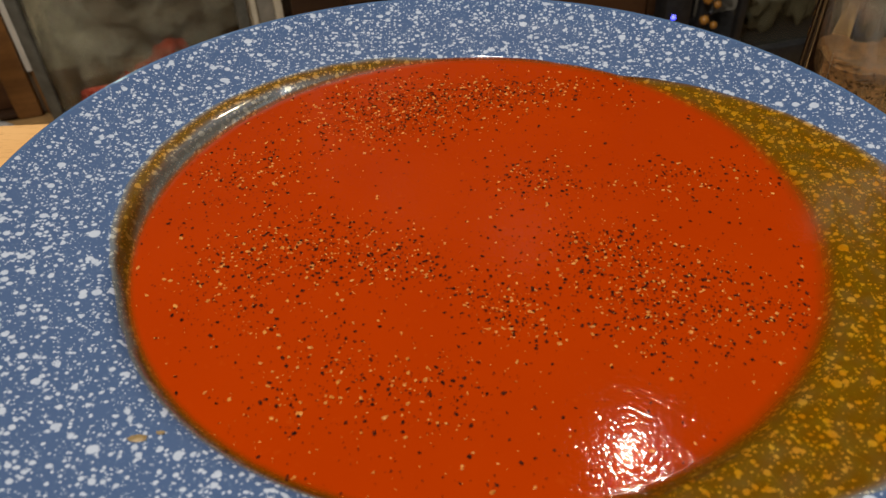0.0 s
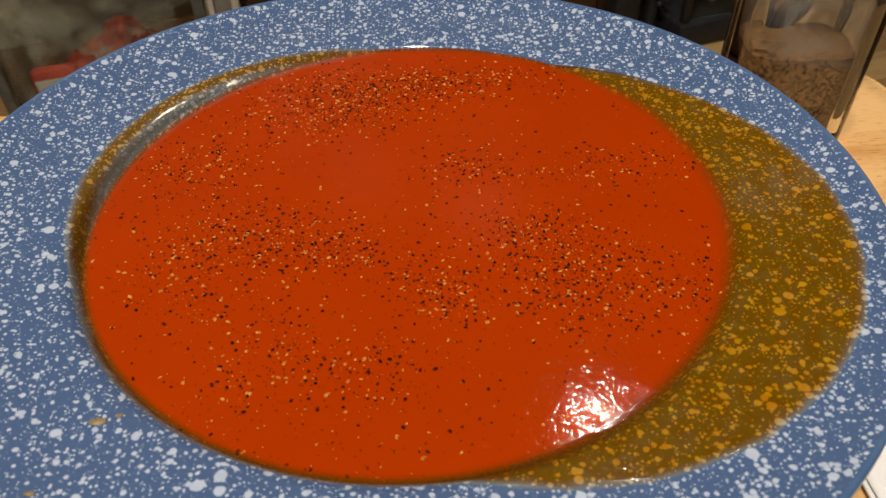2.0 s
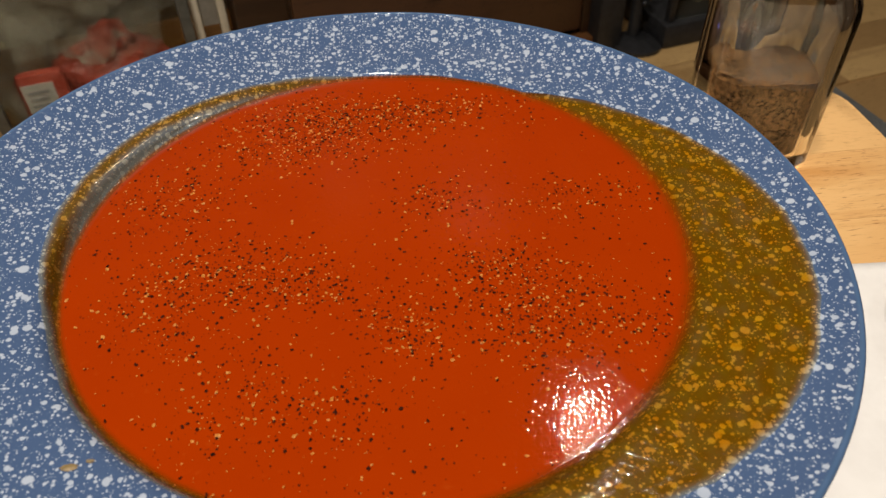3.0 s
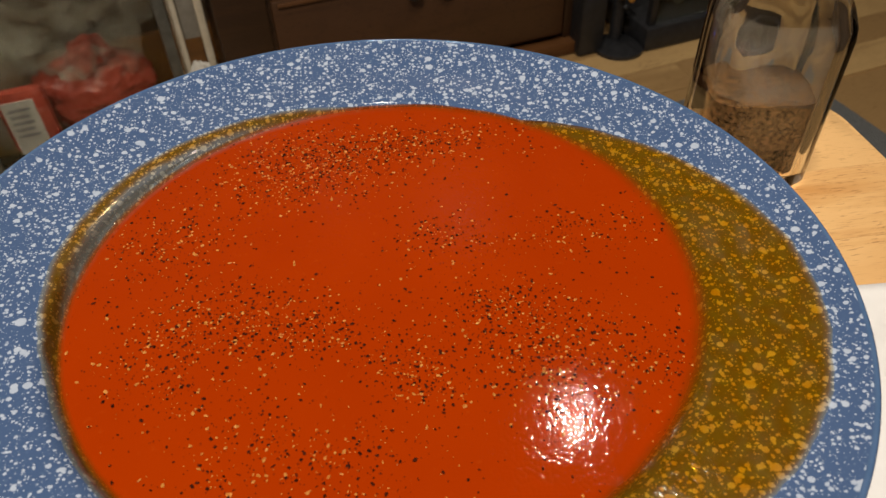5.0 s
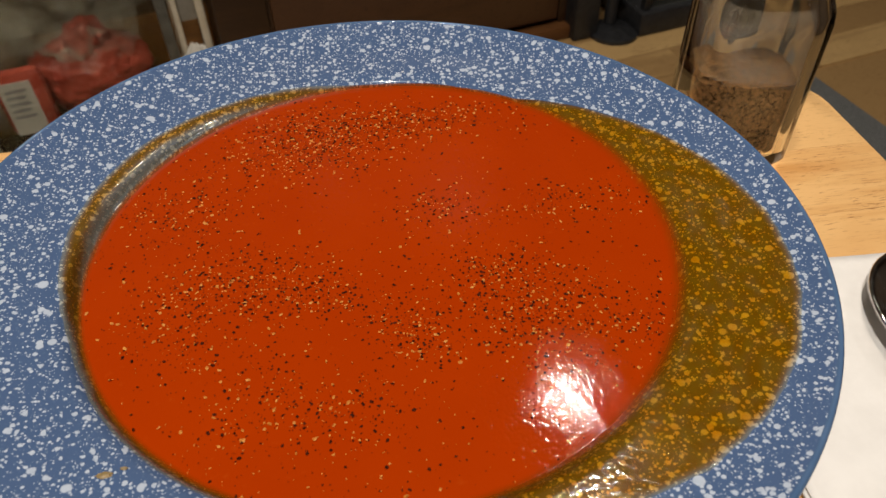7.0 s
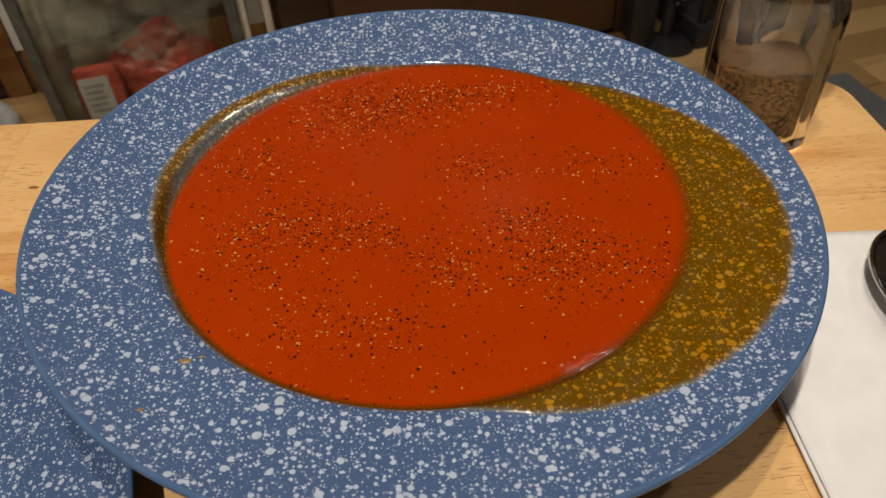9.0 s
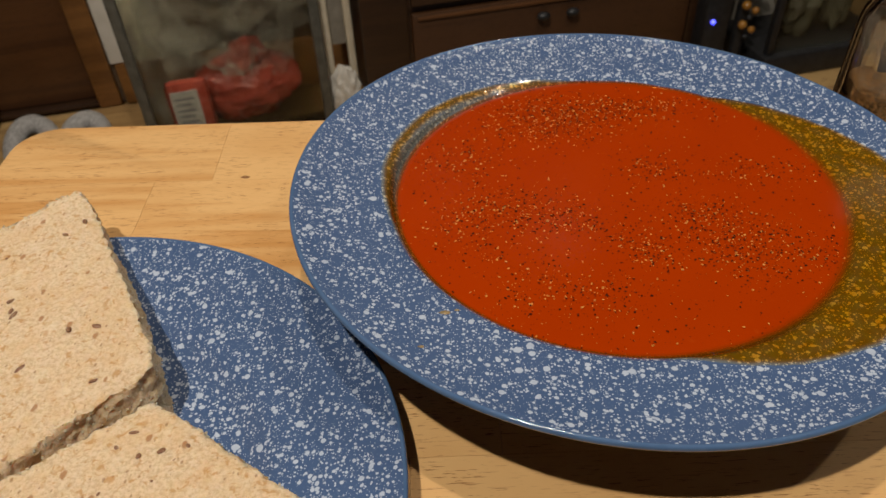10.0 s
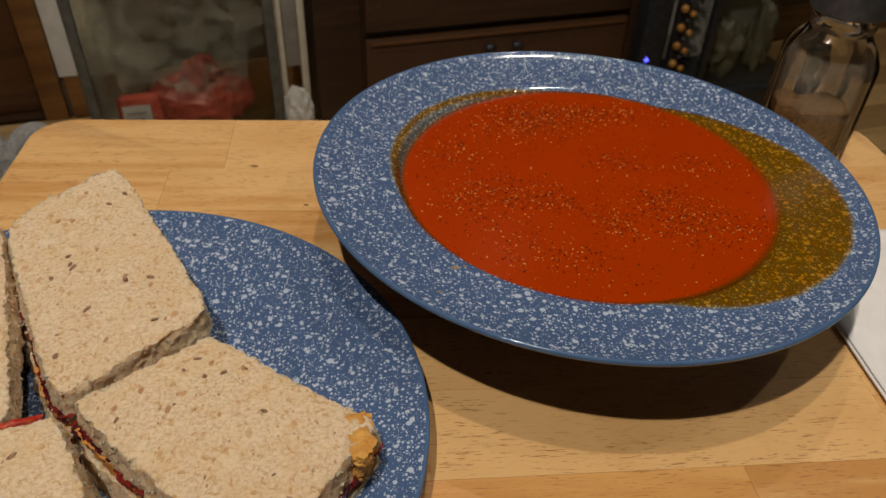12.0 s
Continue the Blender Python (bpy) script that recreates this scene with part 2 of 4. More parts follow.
M_FILMBAG.node_tree.nodes["Principled BSDF"].inputs["Alpha"].default_value = 0.20
M_LABEL = plain("paper_label", (0.32, 0.31, 0.29), (0.40, 0.39, 0.36), 0.7, 0, 60.0)
M_INK = plain("grey_print", (0.16, 0.16, 0.16), (0.22, 0.22, 0.22), 0.7, 0, 60.0)
M_FLUFF = plain("grey_fleece", (0.50, 0.47, 0.44), (0.74, 0.71, 0.68), 0.95, 0, 120.0, 0.9, 0.006)
M_INSOLE = plain("black_lining", (0.005, 0.005, 0.005), (0.011, 0.010, 0.010), 0.95, 0, 120.0)
M_ORNAMENT = plain("yellowed_ceramic", (0.085, 0.070, 0.042), (0.13, 0.11, 0.07), 0.5, 0, 40.0)
M_AMBER = plain("amber_bead", (0.30, 0.13, 0.02), (0.42, 0.20, 0.04), 0.25, 0, 60.0)
M_PB = plain("peanut_butter", (0.46, 0.17, 0.028), (0.62, 0.27, 0.05), 0.35, 0, 260.0, 0.5, 0.0012)
k = Mat("jelly_and_butter", rough=0.18)
k.colour(k.mix(k.band(k.noise(110.0, None, 2.0), 0.50, 0.62), (0.54, 0.215, 0.036), (0.30, 0.016, 0.008)))
k.bump(k.noise(260.0), 0.6, 0.0014)
M_OOZE = k.m
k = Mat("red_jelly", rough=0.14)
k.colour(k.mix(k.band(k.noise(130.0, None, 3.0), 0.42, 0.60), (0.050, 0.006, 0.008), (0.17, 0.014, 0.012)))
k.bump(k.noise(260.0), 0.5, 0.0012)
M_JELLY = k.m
M_RASP = plain("fresh_red_jelly", (0.30, 0.010, 0.008), (0.55, 0.090, 0.040), 0.16, 0, 260.0, 0.5, 0.0012)
M_CRUST = plain("baked_crust", (0.50, 0.21, 0.030), (0.66, 0.35, 0.075), 0.7, 0, 200.0, 0.7, 0.0012)
M_SEED = plain("brown_seed", (0.16, 0.060, 0.025), (0.34, 0.20, 0.11), 0.5, 0, 300.0)
M_PEPPER = plain("black_pepper", (0.016, 0.004, 0.002), (0.075, 0.016, 0.006), 0.6, 0, 900.0, 0.4, 0.0003)
M_HUSK = plain("pepper_husk", (0.44, 0.135, 0.016), (0.66, 0.27, 0.052), 0.4, 0, 900.0, 0.4, 0.0003)
M_GROUND = plain("ground_pepper_bulk", (0.008, 0.004, 0.002), (0.20, 0.100, 0.034), 0.9, 0, 650.0, 0.9, 0.0010)
M_GLASS = clear("jar_glass", (0.98, 0.97, 0.93), 0.02, 1.45)
M_BIN = clear("bin_plastic", (0.63, 0.61, 0.53), 0.08, 1.3)
M_PANE = clear("lantern_pane", (0.52, 0.54, 0.48), 0.03, 1.3)
for m, s in ((M_PEPPER, 0.02), (M_HUSK, 0.2), (M_GROUND, 0.06)):
    m.node_tree.nodes["Principled BSDF"].inputs["Specular IOR Level"].default_value = s
M_STAIN = plain("dried_soup", (0.17, 0.12, 0.05), (0.30, 0.20, 0.08), 0.4, 0, 700.0)

k = Mat("pepper_dust", rough=0.9)
k.colour((0.34, 0.28, 0.21))
veil = k.node("ShaderNodeMixShader", Fac=k.band(k.noise(90.0, None, 4.0), 0.25, 0.75, 0.05, 0.22))
k.t.links.new(k.node("ShaderNodeBsdfTransparent", Color=(1, 1, 1)).outputs[0], veil.inputs[1])
k.t.links.new(k.b.outputs[0], veil.inputs[2])
k.t.links.new(veil.outputs[0], k.out.inputs["Surface"])
M_DUST = k.m

m = bpy.data.materials.new("blue_diode")
m.use_nodes = True
m.node_tree.nodes["Principled BSDF"].inputs["Emission Color"].default_value = (0.02, 0.04, 1, 1)
m.node_tree.nodes["Principled BSDF"].inputs["Emission Strength"].default_value = 3.0
M_LED = m

# ---------------------------------------------------------------- mesh tools


def finish(name, bm, material, smooth=True):
    bmesh.ops.recalc_face_normals(bm, faces=bm.faces)
    me = bpy.data.meshes.new(name)
    bm.to_mesh(me)
    bm.free()
    for mat in material if isinstance(material, (list, tuple)) else (material,):
        me.materials.append(mat)
    if smooth:
        me.polygons.foreach_set("use_smooth", [True] * len(me.polygons))
        me.set_sharp_from_angle(angle=radians(40))
    return me


def part(name, bm, material, parent, label="", smooth=True):
    ob = new(name, finish(name, bm, material, smooth))
    ob.parent = parent
    return tagged(ob, label)


def thing(name, m, label, category, group="", kind=""):
    ob = new(name)
    ob.matrix_world = m
    return tagged(ob, label, category, group, kind)


def solid(name, bm, material, m, label, category, group="", kind="", smooth=True):
    ob = new(name, finish(name, bm, material, smooth))
    ob.matrix_world = m
    return tagged(ob, label, category, group, kind)


def box(x0, x1, y0, y1, z0, z1, bevel=0.0, bm=None, segs=2):
    own = bm is None
    bm = bmesh.new() if own else bm
    made = bmesh.ops.create_cube(bm, size=1.0, matrix=Matrix.Translation(((x0 + x1) / 2, (y0 + y1) / 2, (z0 + z1) / 2)) @ Matrix.Diagonal((x1 - x0, y1 - y0, z1 - z0, 1)))
    if bevel:
        edges = {e for v in made["verts"] for e in v.link_edges}
        bmesh.ops.bevel(bm, geom=list(edges), offset=bevel, segments=segs, profile=0.5, affect="EDGES")
    return bm


def lathe(profile, segs=96, bm=None):
    """Turn a profile of (radius, height) round z."""
    bm = bm or bmesh.new()
    rings = []
    for i, (r, z) in enumerate(profile):
        if r < 1e-6:
            rings.append([bm.verts.new((0, 0, z))])
        else:
            rings.append([bm.verts.new((r * math.cos(2 * math.pi * k / segs), r * math.sin(2 * math.pi * k / segs), z)) for k in range(segs)])
    for a, b in zip(rings, rings[1:]):
        for k in range(segs):
            n = (k + 1) % segs
            quad = [a[k % len(a)], a[n % len(a)], b[n % len(b)], b[k % len(b)]]
            quad = list(dict.fromkeys(quad))
            if len(quad) > 2:
                bm.faces.new(quad)
    return bm


def loft(sections, segs=48, cap=True):
    """Stack rounded-square sections (z, half width, exponent)."""
    bm = bmesh.new()
    rings = []
    for z, h, p in sections:
        ring = []
        for k in range(segs):
            a = 2 * math.pi * k / segs
            c, s = math.cos(a), math.sin(a)
            q = h / (abs(c) ** p + abs(s) ** p) ** (1 / p)
            ring.append(bm.verts.new((q * c, q * s, z)))
        rings.append(ring)
    for a, b in zip(rings, rings[1:]):
        for k in range(segs):
            n = (k + 1) % segs
            bm.faces.new((a[k], a[n], b[n], b[k]))
    if cap:
        bm.faces.new(rings[0])
        bm.faces.new(rings[-1])
    return bm


def tube(points, radius, segs=10, bm=None):
    bm = bm or bmesh.new()
    rings = []
    for i, p in enumerate(points):
        p = Vector(p)
        d = Vector(points[min(i + 1, len(points) - 1)]) - Vector(points[max(i - 1, 0)])
        q = d.to_track_quat("Z", "Y")
        r = radius[i] if isinstance(radius, (list, tuple)) else radius
        rings.append([bm.verts.new(p + q @ Vector((r * math.cos(2 * math.pi * k / segs), r * math.sin(2 * math.pi * k / segs), 0))) for k in range(segs)])
    for a, b in zip(rings, rings[1:]):
        for k in range(segs):
            bm.faces.new((a[k], a[(k + 1) % segs], b[(k + 1) % segs], b[k]))
    bm.faces.new(rings[0])
    bm.faces.new(rings[-1])
    return bm


def lump(size, seed, rough=0.25, freq=3.0, subdiv=4, bm=None, at=(0, 0, 0)):
    """A crumpled, uneven ball of the given half sizes."""
    bm = bm or bmesh.new()
    made = bmesh.ops.create_icosphere(bm, subdivisions=subdiv, radius=1.0)
    for v in made["verts"]:
        d = v.co.normalized()
        n = noise.noise(d * freq + Vector((seed, seed * 1.7, 0))) + 0.5 * abs(noise.noise(d * freq * 2.6 + Vector((0, seed, seed))))
        d = d * (1 + rough * n)
        v.co = Vector((d.x * size[0] + at[0], d.y * size[1] + at[1], d.z * size[2] + at[2]))
    return bm


# ---------------------------------------------------------------- the room
def slab(name, u0, u1, v0, v1, z0, z1, material, label, category):
    return solid(name, box(u0, u1, v0, v1, z0, z1), material, RM.copy(), label, category, kind="structure", smooth=False)


floor = slab("floor", -2.6, 2.6, -2.6, 1.6, FLOOR - 0.12, FLOOR - 0.006, M_FLOOR, "worn brown wooden plank floor of the room", "floor")
# unseen ceiling and walls, added to close the room and keep bounce light low
slab("ceiling", -2.6, 2.6, -2.6, 1.6, CEILING, CEILING + 0.1, M_CEIL, "unseen ceiling above the tray, added dark brown to dim reflections", "ceiling")
slab("wall_south", -2.6, 2.6, -2.7, -2.6, FLOOR - 0.12, CEILING, M_DIM_WALL, "unseen wall behind the seat, added dark brown to dim reflections", "wall")
slab("wall_west", -2.7, -2.6, -2.7, 1.6, FLOOR - 0.12, CEILING, M_DIM_WALL, "unseen side wall, added dark brown to dim reflections", "wall")
slab("wall_east", 2.6, 2.7, -2.7, 1.6, FLOOR - 0.12, CEILING, M_DIM_WALL, "unseen side wall, added dark brown to dim reflections", "wall")
# the far wall, with the doorway through it; dark brown to dim the soup's reflection
DOOR_L, DOOR_R, DOOR_TOP, WALL_V = -1.33, -0.555, FLOOR + 2.03, 1.47
bm = box(-2.6, DOOR_L, WALL_V, WALL_V + 0.12, FLOOR, CEILING)
box(DOOR_R, 2.6, WALL_V, WALL_V + 0.12, FLOOR, CEILING, bm=bm)
box(DOOR_L, DOOR_R, WALL_V, WALL_V + 0.12, DOOR_TOP, CEILING, bm=bm)
solid("wall_north", bm, M_DIM_WALL, RM.copy(), "wall with a doorway in it, made dark brown to dim reflections", "wall", kind="structure", smooth=False)
# the strip ends at 0.80 so that the soup does not mirror it
solid("trim", box(DOOR_R + 0.052, -0.352, WALL_V - 0.012, WALL_V - 0.002, FLOOR + 0.099, FLOOR + 0.80, 0.002), M_WALL, RM.copy(), "off-white painted strip beside the door", "trim", kind="structure")
base = solid("baseboard", box(DOOR_R + 0.06, 2.6, WALL_V - 0.014, WALL_V - 0.002, FLOOR, FLOOR + 0.098, 0.003), M_TRIM, RM.copy(), "brown wooden baseboard along the wall", "baseboard", kind="structure")

door = thing("door_1", in_room(DOOR_L, WALL_V, FLOOR), "dark reddish-brown wooden door, closed, in a brown frame", "door", kind="structure")
W = DOOR_R - DOOR_L
part("door_leaf", box(0.01, W - 0.006, 0.012, 0.05, 0.014, 2.02, 0.003), M_DOOR, door)
part("door_trim", box(W, W + 0.05, -0.018, -0.002, 0.0, 2.08, 0.004), M_TRIM, door, "lighter brown wooden door casing")
part("door_trim", box(-0.05, 0.0, -0.018, -0.002, 0.0, 2.08, 0.004), M_TRIM, door, "lighter brown wooden door casing")
part("door_trim", box(0.0, W, -0.018, -0.002, 2.03, 2.08, 0.004), M_TRIM, door, "lighter brown wooden door casing")
part("threshold", box(0.0, W, -0.01, 0.10, 0.0, 0.012, 0.003), M_DARK, door, "dark wooden threshold")

rug = solid("rug", box(-0.30, 1.135, -1.2, 0.906, FLOOR, FLOOR + 0.011, 0.004), M_RUG, RM.copy(), "grey short-pile rug lying under the tray table", "rug", kind="structure")

# ---------------------------------------------------------------- things by the far wall


def make_bin():
    b = thing("storage_bin", in_room(-0.23, 1.32, FLOOR), "cloudy clear plastic storage bin holding bags, on the floor", "bin")
    w, d, h = 0.178, 0.115, 0.42
    part("front_panel", box(-w, w, -d, -d + 0.004, 0.0, h, 0.001), M_BIN, b).visible_shadow = False
    part("back_panel", box(-w, w, d - 0.004, d, 0.0, h, 0.001), M_BIN, b).visible_shadow = False
    part("side_panel", box(-w - 0.004, -w, -d, d, 0.0, h, 0.001), M_BIN, b).visible_shadow = False
    part("side_panel", box(w, w + 0.004, -d, d, 0.0, h, 0.001), M_BIN, b).visible_shadow = False
    part("base_panel", box(-w, w, -d, d, -0.0, 0.005, 0.001), M_BIN, b)
    for sx in (-1, 1):
        part("corner_post", box(sx * w - 0.010, sx * w + 0.010, -d - 0.008, -d + 0.010, 0.0, h + 0.01, 0.004), M_POST, b, "dark greyish plastic corner post")
    part("bin_rim", box(-w - 0.01, w + 0.01, -d - 0.012, -d, h, h + 0.02, 0.004), M_GREYP, b)
    return b


make_bin()
bm = lump((0.098, 0.06, 0.066), 3.0, 0.22, 1.7, 5, at=(0.040, 0, -0.020))
lump((0.036, 0.034, 0.040), 5.0, 0.3, 2.0, 4, bm=bm, at=(0.050, -0.01, 0.040))
red = thing("red_bag", in_room(-0.252, 1.305, FLOOR + 0.108), "shiny red plastic bag with a paper label, in the bin", "bag")
part("bag_body", bm, M_RED, red)
part("bag_wing", box(-0.115, -0.030, -0.080, -0.05, -0.09, 0.042, 0.016), M_RED, red)
lab = part("paper_label", box(-0.107, -0.053, -0.083, -0.0805, -0.082, 0.023, 0.0), M_LABEL, red, "white printed paper label", False)
for i in range(5):
    part("print_bar", box(-0.099, -0.063 - 0.005 * (i % 2), -0.0845, -0.0835, 0.004 - 0.013 * i, 0.010 - 0.013 * i), M_INK, lab, "", False)
solid("clear_bag", lump((0.120, 0.070, 0.100), 9.0, 0.55, 2.6, 5), M_FILMBAG, in_room(-0.225, 1.305, FLOOR + 0.235), "crumpled cloudy clear plastic bag in the bin", "bag")


solid("clear_bag", lump((0.055, 0.05, 0.135), 6.0, 0.5, 2.6, 5), M_FILMBAG, in_room(-0.352, 1.305, FLOOR + 0.15), "crumpled cloudy clear plastic bag in the bin", "bag")
foot = thing("side_cabinet", in_room(-0.90, 1.36, FLOOR), "low dark wooden cabinet beside the door", "cabinet")
part("body", box(-0.135, 0.135, -0.06, 0.09, 0.02, 0.36, 0.004), M_BLACKWOOD, foot)
part("plinth", box(-0.130, 0.130, -0.055, 0.085, 0.0, 0.02, 0.002), M_BLACKWOOD, foot)
part("top_board", box(-0.14, 0.14, -0.065, 0.095, 0.36, 0.378, 0.004), M_BLACKWOOD, foot)


def make_rack():
    r = thing("narrow_rack", in_room(-0.008, 1.245, FLOOR), "narrow cream-painted upright rack beside the dark cabinet", "rack")
    part("post", box(-0.032, -0.017, -0.02, 0.0, 0.0, 0.62, 0.003), M_CREAM, r)
    part("post", box(0.014, 0.029, -0.02, 0.0, 0.0, 0.62, 0.003), M_CREAM, r)
    part("panel", box(-0.017, 0.014, -0.008, -0.003, 0.175, 0.62, 0.001), M_GREYP, r, "dull grey panel")
    part("shelf", box(-0.030, 0.027, -0.02, 0.10, 0.0, 0.012, 0.003), M_CREAM, r)
    return r


make_rack()
solid("crumpled_tissue", lump((0.028, 0.022, 0.062), 2.0, 0.35, 3.0, 4), M_TISSUE, in_room(-0.010, 1.215, FLOOR + 0.072), "crumpled white paper tissue at the foot of the rack", "tissue")


def make_cabinet():
    c = thing("drawer_cabinet", in_room(0.035, 1.20, FLOOR), "dark walnut-stained wooden cabinet with wide drawers, its unseen upper part added", "cabinet")
    # unseen upper part added up to 1.86, so that the soup reflects dark wood
    part("body", box(0.0, 0.765, 0.004, 0.24, 0.03, 1.86, 0.004), M_DARK, c)
    part("stile", box(0.0, 0.095, -0.006, 0.004, 0.03, 1.86, 0.003), M_DARK, c)
    part("stile", box(0.712, 0.765, -0.006, 0.004, 0.03, 1.86, 0.003), M_DARK, c)
    # lighter than the body: the light on the plinth is in its colour
    part("plinth", box(0.01, 0.775, -0.03, 0.22, 0.0, 0.03, 0.004), M_DOOR, c, "reddish-brown wooden plinth, coloured lighter for the light on it")
    part("top_board", box(-0.015, 0.78, -0.02, 0.25, 1.86, 1.88, 0.004), M_DARK, c)
    # the two tallest fronts only fill the added height
    for z0, z1 in ((0.045, 0.236), (0.252, 0.44), (0.456, 0.645), (0.66, 0.85), (0.866, 1.345), (1.361, 1.84)):
        bm = box(0.101, 0.706, -0.014, 0.004, z0, z1, 0.005)
        dr = part("drawer", bm, M_DARK, c)
        # strip of lighter wood: the lit upper edge of the drawer, put into colour
        rim = box(0.112, 0.695, -0.019, -0.0145, z1 - 0.012, z1 - 0.004, 0.002)
        part("drawer_moulding", rim, M_DOOR, dr)
        for s in (-0.09, 0.09):
            bm = bmesh.new()
            bmesh.ops.create_uvsphere(bm, u_segments=16, v_segments=10, radius=0.011, matrix=Matrix.Translation((0.403 + s * 0.35, -0.026, z1 - 0.035)) @ Matrix.Diagonal((1.3, 0.9, 0.8, 1)))
            part("knob", bm, M_BLACK, dr, "small dark drawer knob")
    return c


make_cabinet()


def make_beads():
    g = thing("bead_strand", in_room(0.865, 1.15, FLOOR), "strand of amber beads hanging on a black stand", "beads")
    part("stand", tube([(0, 0.02, 0.0), (0, 0.02, 0.5)], 0.014), M_BLACK, g, "slim black upright stand")
    part("stand_foot", lathe([(0, 0.0), (0.055, 0.0), (0.055, 0.008), (0.02, 0.018), (0, 0.018)], 32), M_BLACK, g)
    for i in range(26):
        bm = bmesh.new()
        r = 0.0062 + 0.0018 * ((i * 7) % 3)
        bmesh.ops.create_uvsphere(bm, u_segments=14, v_segments=9, radius=r, matrix=Matrix.Translation((0.014 * math.sin(i * 2.1), -0.006, 0.10 + 0.0145 * i)))
        part("bead", bm, M_AMBER if i % 3 else M_BLACK, g)
    return g


make_beads()
hub = thing("small_black_box", in_room(0.795, 1.17, FLOOR), "small black electronic box with a blue light", "device")
part("casing", box(-0.03, 0.03, -0.02, 0.05, 0.0, 0.30, 0.006), M_BLACK, hub)
bm = bmesh.new()
bmesh.ops.create_uvsphere(bm, u_segments=12, v_segments=8, radius=0.0055, matrix=Matrix.Translation((-0.012, -0.0215, 0.143)))
part("indicator_light", bm, M_LED, hub, "small glowing blue light")


def make_lantern():
    g = thing("glass_case", in_room(1.07, 1.22, FLOOR), "dark-framed glass display case with pale objects inside", "display case")
    w, d, h = 0.145, 0.09, 0.40
    part("case_base", box(-w - 0.02, w + 0.02, -d - 0.02, d + 0.02, 0.0, 0.055, 0.006), M_BLACK, g, "black base")
    for sx in (-1, 1):
        for sy in (-1, 1):
            part("frame_post", box(sx * w - 0.008, sx * w + 0.008, sy * d - 0.008, sy * d + 0.008, 0.055, h, 0.002), M_BLACK, g)
    part("glass_pane", box(-w + 0.01, w - 0.01, -d - 0.002, -d + 0.001, 0.057, h - 0.002), M_PANE, g, "clear glass pane", False).visible_shadow = False
    part("back_panel", box(-w + 0.01, w - 0.01, d - 0.004, d, 0.057, h - 0.002), M_GREYP, g)
    part("case_top", box(-w - 0.01, w + 0.01, -d - 0.01, d + 0.01, h, h + 0.02, 0.004), M_BLACK, g)
    return g


make_lantern()
solid("pale_ornament", lump((0.05, 0.035, 0.065), 7.0, 0.4, 2.5, 4), M_ORNAMENT, in_room(1.03, 1.21, FLOOR + 0.122), "pale rounded ornament inside the glass case", "ornament")
solid("pale_ornament", lump((0.032, 0.03, 0.085), 4.0, 0.35, 2.5, 4), M_ORNAMENT, in_room(1.135, 1.21, FLOOR + 0.142), "tall greyish ornament inside the glass case", "ornament")


